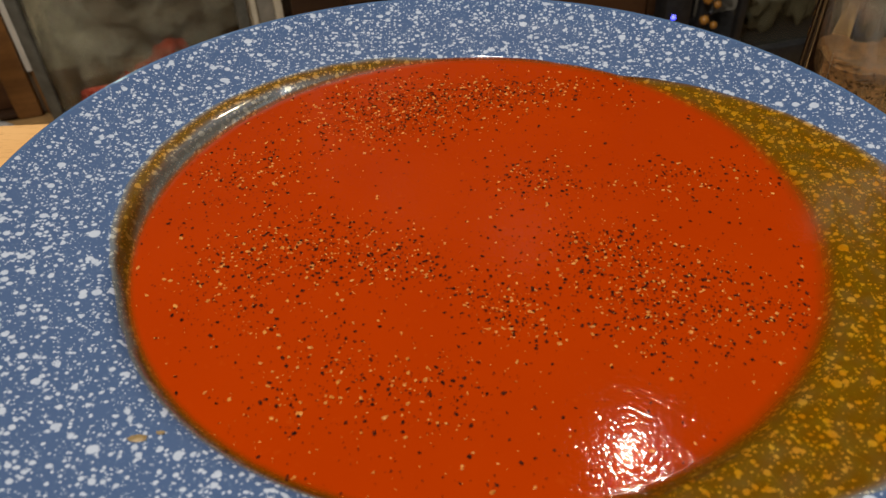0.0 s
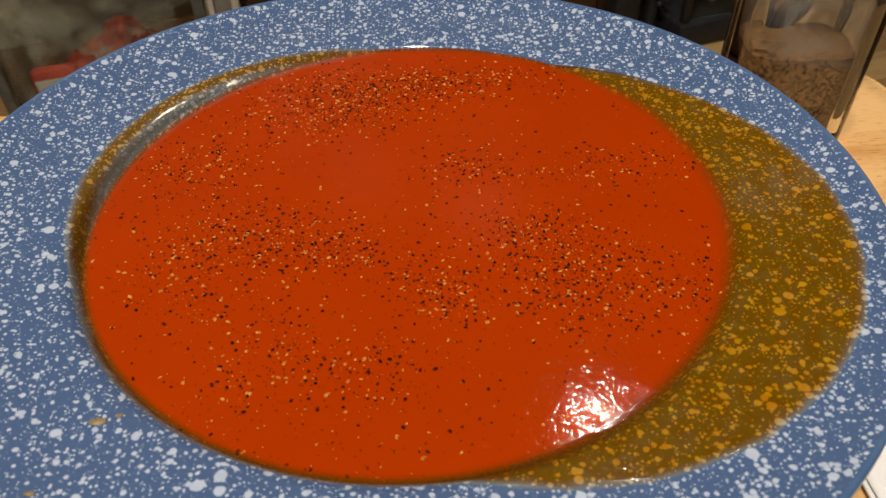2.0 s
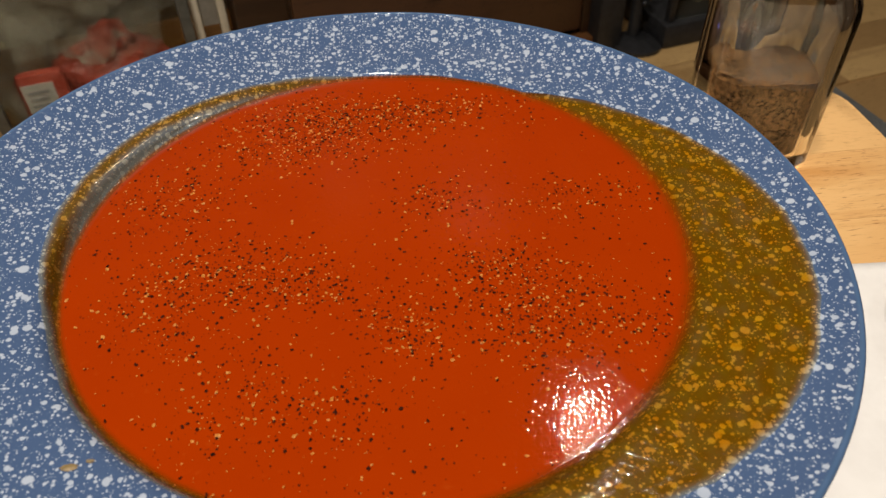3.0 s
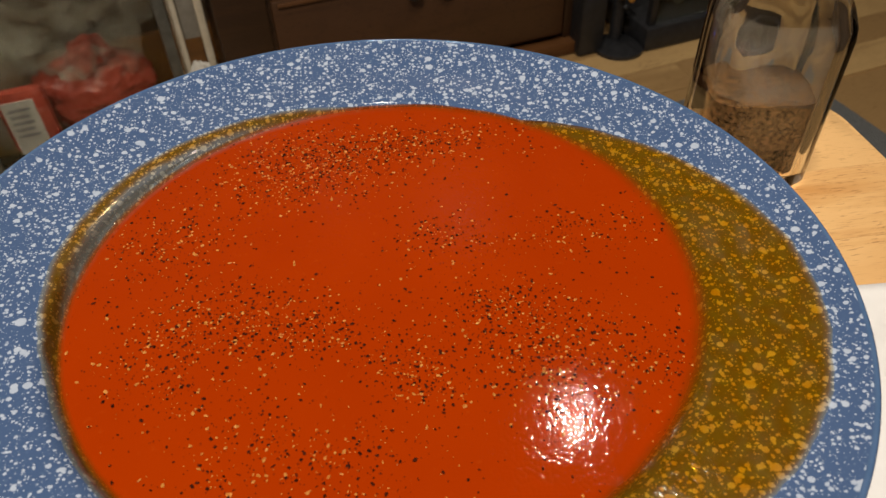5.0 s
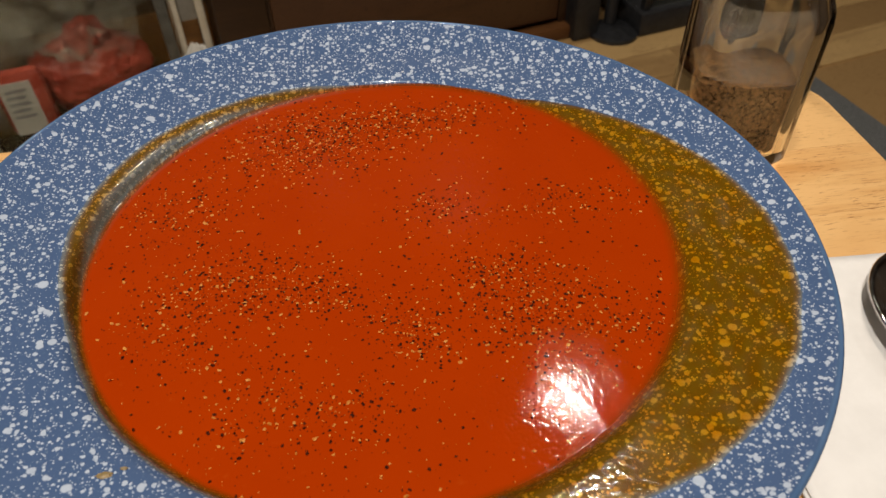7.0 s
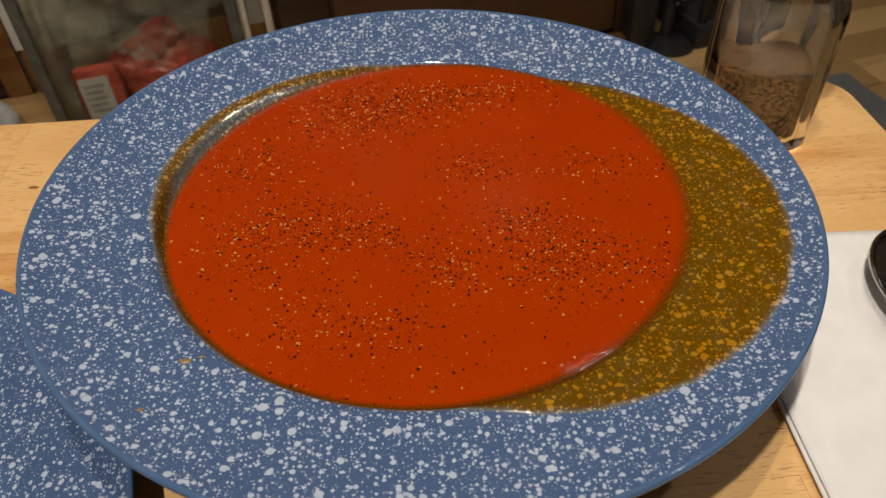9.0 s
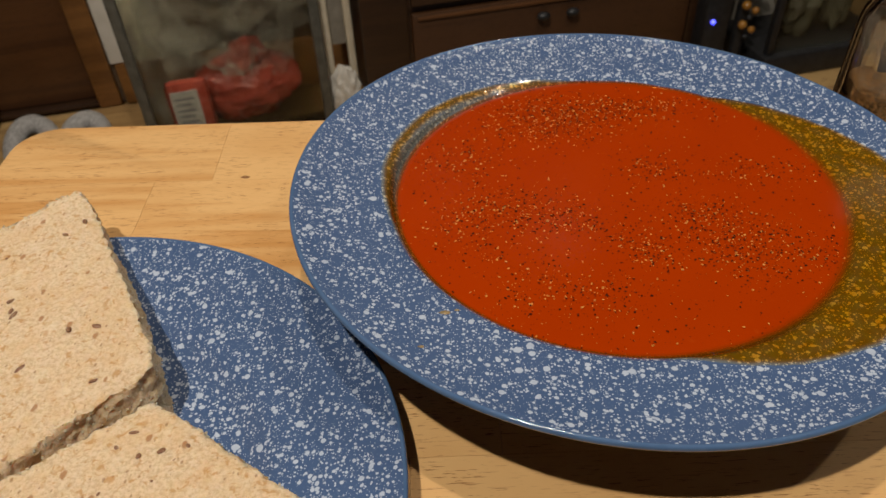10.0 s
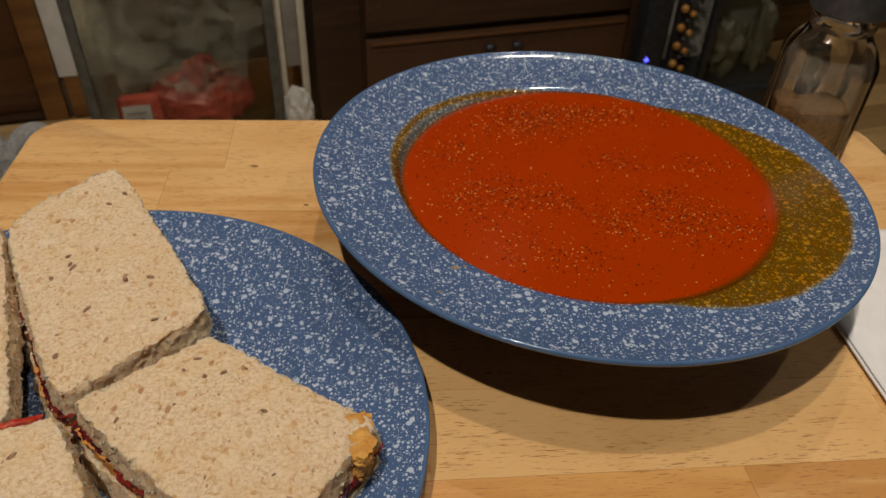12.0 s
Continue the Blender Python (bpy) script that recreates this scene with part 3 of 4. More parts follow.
def slipper(m):
    s = thing("slipper", m @ Matrix.Diagonal((0.76, 0.76, 0.78, 1)), "fluffy grey slipper with a dark lining, on the floor", "slipper", "pair of slippers")
    sole = bmesh.new()

    def outline(t):
        a = 2 * math.pi * t
        y = 0.135 * math.sin(a)
        x = 0.054 * math.cos(a) * (1.0 + 0.10 * math.sin(a) ** 2) * (0.92 + 0.08 * math.cos(2 * a))
        return x, y
    n = 40
    rings = []
    for z, q in ((0.0, 0.95), (0.006, 1.02), (0.020, 1.0), (0.026, 0.94)):
        rings.append([sole.verts.new((outline(i / n)[0] * q, outline(i / n)[1] * q, z)) for i in range(n)])
    for a, b in zip(rings, rings[1:]):
        for i in range(n):
            sole.faces.new((a[i], a[(i + 1) % n], b[(i + 1) % n], b[i]))
    sole.faces.new(rings[0])
    sole.faces.new(rings[-1])
    part("sole", sole, M_FLUFF, s)
    ins = lathe([(0, 0.0265), (0.8, 0.0265), (0.86, 0.029), (0.8, 0.031), (0, 0.031)], 32)
    for v in ins.verts:
        v.co.x *= 0.060
        v.co.y *= 0.150
    part("insole", ins, M_INSOLE, s, "black lining")
    cap = bmesh.new()
    nu, nv = 20, 14
    grid = {}
    for i in range(nu + 1):
        for j in range(nv + 1):
            a = math.pi * i / nu
            f = j / nv
            y = -0.138 + 0.094 * f
            wide = 0.058 * math.sqrt(max(0.0, 1 - ((y + 0.02) / 0.125) ** 2)) if y < -0.02 else 0.058
            tall = 0.050 * math.sin(min(1.0, 0.12 + f * 0.95) * math.pi / 2)
            k = 1 + 0.05 * noise.noise(Vector((i * 0.8, j * 0.8, 3)))
            grid[i, j] = cap.verts.new((wide * math.cos(a) * k, y, 0.016 + tall * math.sin(a) * k))
    for i in range(nu):
        for j in range(nv):
            cap.faces.new((grid[i, j], grid[i + 1, j], grid[i + 1, j + 1], grid[i, j + 1]))
    ob = part("toe_cap", cap, M_FLUFF, s)
    mod = ob.modifiers.new("thick", "SOLIDIFY")
    mod.thickness = 0.008
    rim = []
    for i in range(23):
        a = -0.15 * math.pi + 1.3 * math.pi * i / 22
        rim.append((0.053 * math.cos(a), 0.040 + 0.092 * math.sin(a), 0.034 + 0.030 * max(0.0, math.sin(a))))
    part("heel_collar", tube(rim, 0.026, 12), M_FLUFF, s)
    def badge(profile):
        bm = lathe(profile, 32)
        bmesh.ops.transform(bm, matrix=pose(0, -0.078, 0.0625, 24, 0, 0), verts=bm.verts)
        return bm
    emb = part("emblem", badge([(0, 0.0), (0.027, 0.0), (0.028, 0.004), (0.025, 0.006), (0, 0.006)]), M_FLUFF, s, "round light grey emblem")
    part("emblem_ring", badge([(0.026, 0.004), (0.031, 0.004), (0.031, 0.0072), (0.026, 0.0072), (0.026, 0.004)]), M_GREYP, emb, "grey ring")
    part("emblem_centre", badge([(0, 0.006), (0.013, 0.006), (0.012, 0.009), (0, 0.009)]), M_INSOLE, emb, "dark centre")
    return s


sl = slipper(in_room(-0.655, 1.236, FLOOR, 9))
copy_thing(sl, in_room(-0.564, 1.218, FLOOR, -7))

# ---------------------------------------------------------------- the folding tray
X0, X1, Y0, Y1, THICK, ROUND = -0.316, 0.238, -0.245, 0.1645, 0.019, 0.024
tray = thing("folding_tray_table", TB @ pose(0, 0, 0, 0, 0, 2.8), "pale orange-brown wooden tray table of glued staves", "tray table")
for sx in (X0 + 0.06, X1 - 0.06):
    for y0, y1 in ((Y0 + 0.03, Y1 - 0.03), (Y1 - 0.03, Y0 + 0.03)):
        off = 0.012 if y0 < y1 else -0.012
        low = -0.632 + LEAN_X * sx + LEAN_Y * y1
        part("leg", tube([(sx + off, y0, -THICK - 0.001), (sx + off, y1, low)], 0.010, 8), M_TRAY, tray)


def stave(x0, x1, y0, y1):
    """A board of the top: chamfered edges, rounded where it makes a corner of the tray."""
    g = 0.00003
    corners = [(x0 + g, y0 + g, X0, Y0), (x1 - g, y0 + g, X1, Y0), (x1 - g, y1 - g, X1, Y1), (x0 + g, y1 - g, X0, Y1)]
    outline = []
    for k, (x, y, cx, cy) in enumerate(corners):
        if abs(x - cx) < 0.001 and abs(y - cy) < 0.001:
            mx, my = cx + (ROUND if cx == X0 else -ROUND), cy + (ROUND if cy == Y0 else -ROUND)
            for i in range(8):
                a = math.pi * (1 + k / 2) + (math.pi / 2) * i / 7
                outline.append((mx + ROUND * math.cos(a), my + ROUND * math.sin(a)))
        else:
            outline.append((x, y))
    cx, cy = (x0 + x1) / 2, (y0 + y1) / 2
    bm = bmesh.new()
    rings = []
    for z, inset in ((-THICK, 0.001), (-THICK + 0.001, 0), (-0.0020, 0), (-0.0005, 0.0), (0.0, 0.00004)):
        ring = []
        for x, y in outline:
            ix = inset + (0.0016 * max(0.0, 1 + z / 0.002) if min(x - X0, X1 - x) < 0.0245 and z > -0.002 else 0.0)
            iy = inset + (0.0016 * max(0.0, 1 + z / 0.002) if min(y - Y0, Y1 - y) < 0.0245 and z > -0.002 else 0.0)
            ring.append(bm.verts.new((x - math.copysign(ix, x - cx), y - math.copysign(iy, y - cy), z)))
        rings.append(ring)
    n = len(outline)
    for a, b in zip(rings, rings[1:]):
        for i in range(n):
            bm.faces.new((a[i], a[(i + 1) % n], b[(i + 1) % n], b[i]))
    bm.faces.new(rings[0])
    bm.faces.new(rings[-1])
    return bm


rng = random.Random(4)
edges = [Y1, 0.1043, 0.060, 0.0157, -0.0286, -0.0730, -0.1173, -0.1617, -0.2060, Y0]
for row, (ya, yb) in enumerate(zip(edges[1:], edges)):
    cuts = [X0]
    if row == 6:
        cuts += [-0.115, 0.036]
    elif row == 5:
        cuts += [-0.088, 0.11]
    else:
        x = X0 + rng.uniform(0.08, 0.26)
        while x < X1 - 0.06:
            cuts.append(x)
            x += rng.uniform(0.13, 0.28)
    cuts.append(X1)
    for xa, xb in zip(cuts, cuts[1:]):
        part("stave", stave(xa, xb, ya, yb), M_TRAY_ORANGE if row == 6 and xa == -0.115 else M_TRAY, tray)

for i, (x, y, wx, wy) in enumerate(((-0.1813, 0.0977, 0.0022, 0.0010), (-0.1465, 0.0584, 0.0013, 0.0007), (0.0297, -0.1339, 0.0018, 0.0005), (-0.0191, -0.1534, 0.0014, 0.0007))):
    q = pose(0, 0, 0, 0, 0, -2.8) @ Vector((x, y, 0))
    part("wood_knot", lump((wx, wy, 0.00022), 6.0 + i, 0.5, 2.0, 3, at=(q.x, q.y, 0.00005)), M_KNOT, tray, "small dark knot in the wood")

# ---------------------------------------------------------------- bowl and soup
INNER = [(0.0, 0.0062), (0.045, 0.0062), (0.060, 0.0085), (0.072, 0.0140), (0.081, 0.0180), (0.0860, 0.0250), (0.0903, 0.0308), (0.0935, 0.0352),
         (0.0956, 0.0388), (0.0970, 0.0405), (0.0995, 0.0414), (0.1060, 0.0419), (0.1160, 0.0430), (0.1230, 0.0443), (0.1290, 0.0457), (0.1325, 0.0467), (0.1352, 0.0479)]
OUTER = [(0.1363, 0.0481), (0.1369, 0.0474), (0.1365, 0.0463), (0.1347, 0.0452), (0.1270, 0.0426), (0.1150, 0.0403), (0.1040, 0.0390), (0.0990, 0.0366),
         (0.0930, 0.0290), (0.0850, 0.0180), (0.0740, 0.0085), (0.0620, 0.0042), (0.0585, 0.0), (0.0545, 0.0), (0.0525, 0.0032), (0.0, 0.0032)]


def rolled(r, z, a, b):
    """The profile of a rounded lip round the edge at (r, z)."""
    return [(r + a * math.cos(2 * math.pi * i / 14), z + b * math.sin(2 * math.pi * i / 14)) for i in range(15)]


bowl = thing("soup_bowl", on_tray(*BOWL), "blue white-speckled wide-rimmed soup bowl on the wooden tray", "bowl")
part("bowl_body", lathe(INNER + OUTER, 160), M_BLUE, bowl)
part("rim_edge", lathe(rolled(0.1363, 0.0470, 0.0011, 0.0013), 160), M_EDGE, bowl, "plain glossy blue rolled edge")


def inner_height(x, y):
    r = math.hypot(x, y)
    return float(np.interp(r, [p[0] for p in INNER], [p[1] for p in INNER]))


def reach(a, cx, cy, r):
    """How far a ray from the bowl's middle runs inside a circle."""
    dx, dy = math.cos(a), math.sin(a)
    b = dx * cx + dy * cy
    q = b * b - (cx * cx + cy * cy - r * r)
    return b + math.sqrt(max(q, 0.0))


def make_soup():
    bm = bmesh.new()
    segs, steps = 220, 90
    level0 = -(TB @ Vector((BOWL[0], BOWL[1], 0))).z
    rings, depths, stains = [], [], []
    for j in range(steps + 1):
        f = (j / steps) ** 0.75
        ring = []
        for i in range(segs):
            a = 2 * math.pi * i / segs
            d = Vector((math.cos(a), math.sin(a), 0))
            ends = (reach(a, 0.0005, -0.0008, 0.0966), reach(a, 0.0362, -0.0112, 0.0905), reach(a, -0.0147, 0.0103, 0.0866))
            edge = max(ends)
            edge += math.log(sum(math.exp((q - edge) * 1600) for q in ends)) / 1600 - 0.0002
            edge *= 1 + 0.006 * noise.noise(d * 9) + 0.004 * noise.noise(d * 30)
            r = edge * f
            x, y = r * d.x, r * d.y
            floor_z = inner_height(x, y)
            z = max(level0 + LEAN_X * x + LEAN_Y * y, floor_z + 0.0004)
            if j == steps:
                z = floor_z - 0.0002
            ring.append(bm.verts.new((x, y, z)))
            near = math.exp(-(((math.degrees(a) - 222 + 180) % 360 - 180) / 72) ** 2)
            deep = z - floor_z
            depths.append(deep * (1 + 2.2 * near))
            side = min(1.0, max(0.0, (math.cos(a + 0.05) + 0.05) / 0.2))
            rim = edge - r
            wet = max(side, 0.12 + 0.75 * math.exp(-((rim - 0.0034) / 0.0028) ** 2))
            if deep > 0.0006:
                wet = max(wet, 0.65 * math.exp(-((deep - 0.0028) / 0.0026) ** 2))
            wet *= min(1.0, max(0.0, rim / 0.0030))
            stains.append(min(1.0, wet * (0.92 + 0.25 * noise.noise(d * 25 + Vector((0, 0, r * 300))))))
            if j == 0:
                break
        rings.append(ring)
    bm.verts.index_update()
    points = [tuple(v.co) for v in bm.verts]
    pool, film = [], []
    for a, b in zip(rings, rings[1:]):
        for i in range(segs):
            n = (i + 1) % segs
            quad = [v.index for v in dict.fromkeys([b[i], b[n], a[n % len(a)], a[i % len(a)]])]
            (pool if max(depths[q] for q in quad) > 0.0055 else film).append(quad)
    bm.free()
    soup = thing("tomato_soup", on_tray(*BOWL), "smooth orange-red tomato soup with an oily yellow edge", "soup")
    for name, faces, label in (("soup_pool", pool, "opaque orange-red soup"), ("oily_film", film, "thin oily yellow film on the bowl")):
        used = sorted({q for f in faces for q in f})
        index = {q: i for i, q in enumerate(used)}
        me = bpy.data.meshes.new(name)
        me.from_pydata([points[q] for q in used], [], [[index[q] for q in f] for f in faces])
        me.materials.append(M_SOUP)
        me.polygons.foreach_set("use_smooth", [True] * len(me.polygons))
        for key, values in (("depth", depths), ("stain", stains)):
            me.attributes.new(key, "FLOAT", "POINT").data.foreach_set("value", [values[q] for q in used])
        ob = new(name, me)
        ob.parent = soup
        tagged(ob, label)
    return soup


make_soup()

# ground pepper: heaps as (x, y, spread across, spread deep, grains)
HEAPS = [(-0.022, 0.085, 0.018, 0.0085, 560), (0.012, 0.098, 0.021, 0.0060, 420), (-0.022, 0.104, 0.015, 0.006, 150), (-0.066, 0.055, 0.011, 0.010, 200),
         (-0.058, 0.014, 0.011, 0.009, 190), (-0.038, 0.021, 0.012, 0.007, 170), (-0.022, 0.011, 0.011, 0.006, 130), (-0.060, -0.004, 0.010, 0.008, 60)]
HEAPS += [(0.008, -0.010, 0.006, 0.0065, 95), (0.003, 0.003, 0.008, 0.007, 60), (0.034, 0.016, 0.008, 0.005, 110), (0.044, -0.001, 0.014, 0.009, 330),
          (0.048, -0.016, 0.010, 0.007, 140), (0.021, 0.045, 0.009, 0.007, 110), (0.060, 0.041, 0.010, 0.007, 100), (0.075, -0.012, 0.007, 0.008, 55)]
HEAPS += [(0.084, 0.045, 0.006, 0.006, 35), (-0.036, -0.018, 0.009, 0.007, 60), (-0.008, -0.030, 0.008, 0.007, 65), (-0.022, -0.032, 0.010, 0.006, 50),
          (-0.044, -0.034, 0.007, 0.006, 40), (-0.018, -0.048, 0.020, 0.007, 50)]


def make_pepper():
    rng = random.Random(11)
    spots = [(rng.gauss(x, sx * 1.05), rng.gauss(y, sy * 1.05)) for x, y, sx, sy, n in HEAPS for _ in range(int(n * 2.7))]
    for _ in range(900):
        a, r = rng.uniform(0, 2 * math.pi), 0.092 * math.sqrt(rng.random())
        spots.append((0.0005 + r * math.cos(a), 0.0305 + r * math.sin(a)))
    verts, faces, kinds = [], [], []
    for x, y in spots:
        if math.hypot(x - 0.0005, y - 0.0305) > 0.093:
            continue
        husk = rng.random() < 0.29
        s = (0.00015 + 0.00049 * rng.random() ** 3.7) * (1.1 if husk else 1.0)
        turn = Euler((rng.uniform(-0.25, 0.25), rng.uniform(-0.25, 0.25), rng.uniform(0, 6.3))).to_matrix()
        st = (s * rng.uniform(0.8, 1.4), s * rng.uniform(0.6, 1.0), s * rng.uniform(0.4, 0.75))
        k = len(verts)
        for v in ((1, 0, 0.1), (0.3, 1, -0.1), (-0.9, 0.35, 0.1), (-0.4, -0.9, 0), (0.6, -0.7, 0.1), (0.05, 0.1, 0.95), (-0.1, 0, -0.8)):
            w = turn @ Vector((v[0] * st[0], v[1] * st[1], v[2] * st[2]))
            verts.append((x + w.x, y + w.y, w.z + 0.00012))
        for i in range(5):
            n = (i + 1) % 5
            faces += [(k + i, k + n, k + 5), (k + n, k + i, k + 6)]
            kinds += [int(husk)] * 2
    me = bpy.data.meshes.new("ground_pepper")
    me.from_pydata(verts, [], faces)
    me.materials.append(M_PEPPER)
    me.materials.append(M_HUSK)
    me.polygons.foreach_set("material_index", kinds)
    return tagged(new("ground_pepper", me), "coarse black and tan ground pepper floating on the soup", "pepper", kind="stuff")


make_pepper()

# dried splashes on the rim
for i, (x, y, s) in enumerate(((-0.0718, -0.0455, 0.0015), (-0.0675, -0.0440, 0.0008), (-0.0795, -0.0640, 0.0009))):
    lx, ly = x - BOWL[0], y - BOWL[1]
    z = inner_height(lx, ly)
    bm = lump((s * 1.1, s * 0.55, 0.0003), 3.0 + i, 0.5, 2.5, 3)
    solid("soup_splash", bm, M_STAIN, on_tray(x, y, z + 0.0002), "small dried orange soup splash on the bowl rim", "splash")

# ---------------------------------------------------------------- plate and sandwiches
PLATE_IN = [(0.0, 0.0046), (0.076, 0.0046), (0.0785, 0.0052), (0.0805, 0.0062), (0.0865, 0.0097), (0.0890, 0.0107), (0.0960, 0.0113), (0.1010, 0.0119), (0.1035, 0.0128),
            (0.1060, 0.0134), (0.1100, 0.0136), (0.1200, 0.0145), (0.1280, 0.0156), (0.1305, 0.0164)]
PLATE_OUT = [(0.1318, 0.0165), (0.1324, 0.0158), (0.1318, 0.0148), (0.1270, 0.0134), (0.1050, 0.0097), (0.0930, 0.0080), (0.0840, 0.0045), (0.0790, 0.0025),
             (0.0760, 0.0), (0.0720, 0.0), (0.0705, 0.0018), (0.0, 0.0018)]
plate = thing("dinner_plate", on_tray(*PLATE), "blue white-speckled round plate with sandwich halves on it", "plate")
part("plate_body", lathe(PLATE_IN + PLATE_OUT, 160), M_BLUE, plate)
part("rim_edge", lathe(rolled(0.1318, 0.0156, 0.0010, 0.0012), 160), M_EDGE, plate, "plain glossy blue rolled edge")


def crumb_slab(quad, z0, z1, seed, p=9.0, rough=0.0017, step=0.0012, sag=0.0, crumbs=0, flare=0.0):
    """A slab of soft crumb over a four-cornered outline, its faces uneven and its edges torn."""
    a, b, c, d = (Vector((x, y, 0)) for x, y in quad)
    nx = max(6, int(((b - a).length + (c - d).length) / 2 / step))
    ny = max(6, int(((d - a).length + (c - b).length) / 2 / step))
    nz = max(2, int((z1 - z0) / step))
    bm = bmesh.new()
    got = {}

    def vert(i, j, k):
        if (i, j, k) in got:
            return got[i, j, k]
        s, t, h = 2 * i / nx - 1, 2 * j / ny - 1, k / nz
        mx = max(abs(s), abs(t))
        if mx > 1e-6:
            q = mx / (abs(s) ** p + abs(t) ** p) ** (1 / p)
            s, t = s * q, t * q
        s, t = (s + 1) / 2, (t + 1) / 2
        w = a * ((1 - s) * (1 - t)) + b * (s * (1 - t)) + c * (s * t) + d * ((1 - s) * t)
        w.z = z0 + (z1 - z0) * h
        mid = (a + b + c + d) / 4
        away = Vector((w.x - mid.x, w.y - mid.y, 0))
        w += away * (flare * (1 - h) / max(away.length, 0.02)) * mx
        side = max(abs(2 * i / nx - 1), abs(2 * j / ny - 1))
        base = w + Vector((seed, seed * 2.0, 0))
        n1 = noise.noise_vector(base * 260) * rough * (1.1 if side > 0.97 else 0.16)
        n2 = noise.noise_vector(base * 800) * rough * 0.8
        n3 = noise.noise_vector(base * 45) * rough * 1.1
        w += (n1 + n2 + n3) * (0.58 if side > 0.97 else 0.34)
        w.z -= sag * max(0.0, side - 0.8) * 5 * (1 if k == nz else 0.3)
        got[i, j, k] = bm.verts.new(w)
        return got[i, j, k]

    for i in range(nx):
        for j in range(ny):
            for k in (0, nz):
                bm.faces.new((vert(i, j, k), vert(i + 1, j, k), vert(i + 1, j + 1, k), vert(i, j + 1, k)))
    for k in range(nz):
        for i in range(nx):
            for j in (0, ny):
                bm.faces.new((vert(i, j, k), vert(i + 1, j, k), vert(i + 1, j, k + 1), vert(i, j, k + 1)))
        for j in range(ny):
            for i in (0, nx):
                bm.faces.new((vert(i, j, k), vert(i, j + 1, k), vert(i, j + 1, k + 1), vert(i, j, k + 1)))
    # torn crumb along the cut faces
    rng = random.Random(int(seed * 100))
    rimmed = [v for (i, j, k), v in got.items() if i in (0, nx) or j in (0, ny)]
    mid = (a + b + c + d) / 4
    for _ in range(crumbs):
        v = rng.choice(rimmed).co
        out = Vector((v.x - mid.x, v.y - mid.y, 0)).normalized()
        r = 0.00025 + 0.0006 * rng.random() ** 2
        q = Euler((rng.uniform(0, 6), rng.uniform(0, 6), rng.uniform(0, 6))).to_matrix()
        at = v + out * rng.uniform(-0.2, 0.5) * r
        tips = [bm.verts.new(at + q @ Vector(t) * r * rng.uniform(0.6, 1.3)) for t in ((1, 0, 0), (-1, 0, 0), (0, 1, 0), (0, -1, 0), (0, 0, 1), (0, 0, -1))]
        for f in ((0, 2, 4), (2, 1, 4), (1, 3, 4), (3, 0, 4), (2, 0, 5), (1, 2, 5), (3, 1, 5), (0, 3, 5)):
            bm.faces.new([tips[n] for n in f])
    return bm


def moved(quad, dx, dy, grow=0.0):
    cx, cy = sum(q[0] for q in quad) / 4, sum(q[1] for q in quad) / 4
    out = []
    for x, y in quad:
        d = math.hypot(x - cx, y - cy)
        out.append((x + dx + grow * (x - cx) / d, y + dy + grow * (y - cy) / d))
    return out


seed_bm = bmesh.new()
bmesh.ops.create_icosphere(seed_bm, subdivisions=2, radius=0.001, matrix=Matrix.Diagonal((2.0, 1.1, 0.75, 1)))
SEED_MESH = finish("seed", seed_bm, M_SEED)


def sandwich(name, top, shift, label, seed, p=9.0, jelly=0.0046, butter=-0.0022, spread=M_PB):
    s = thing(name, TB.copy(), label, "sandwich", "sandwich halves")
    z = 0.0052
    low = moved(top, *shift, 0.0036)
    part("bread_slice", crumb_slab(low, z, z + 0.0105, seed, p, crumbs=700, flare=0.0030), M_BREAD, s)
    part("peanut_butter", crumb_slab(moved(low, 0, 0, butter - 0.0008), z + 0.0098, z + 0.0148, seed + 3, p, 0.0019, 0.0011), spread, s, "tan peanut butter layer")
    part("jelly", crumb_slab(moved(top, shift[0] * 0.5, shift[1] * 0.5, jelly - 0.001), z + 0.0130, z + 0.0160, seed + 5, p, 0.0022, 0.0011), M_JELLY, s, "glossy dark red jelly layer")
    up = part("bread_slice", crumb_slab(top, z + 0.0150, z + 0.0270, seed + 7, p, sag=0.0010, crumbs=800, flare=0.0030), M_BREAD, s)
    rng = random.Random(int(seed * 10))
    (ax, ay), (bx, by), (cx, cy), (dx, dy) = top
    for _ in range(16):
        u, v = rng.uniform(0.08, 0.92), rng.uniform(0.08, 0.92)
        x = ax * (1 - u) * (1 - v) + bx * u * (1 - v) + cx * u * v + dx * (1 - u) * v
        y = ay * (1 - u) * (1 - v) + by * u * (1 - v) + cy * u * v + dy * (1 - u) * v
        k = rng.uniform(0.5, 1.25)
        seed_ob = new("seed", SEED_MESH)
        seed_ob.parent = up
        seed_ob.matrix_basis = pose(x, y, z + 0.0267, rng.uniform(-25, 25), rng.uniform(-25, 25), rng.uniform(0, 360)) @ Matrix.Diagonal((k * rng.uniform(0.8, 1.2), k * rng.uniform(0.7, 1.1), k * 0.9, 1))
    return s


HALF_A = [(-0.344, -0.014), (-0.277, -0.005), (-0.229, -0.116), (-0.268, -0.131)]
HALF_B = [(-0.275, -0.006), (-0.241, 0.049), (-0.172, -0.062), (-0.217, -0.110)]
HALF_C = [(-0.211, -0.110), (-0.169, -0.077), (-0.103, -0.119), (-0.138, -0.173)]
HALF_D = [(-0.276, -0.138), (-0.214, -0.115), (-0.164, -0.201), (-0.234, -0.238)]
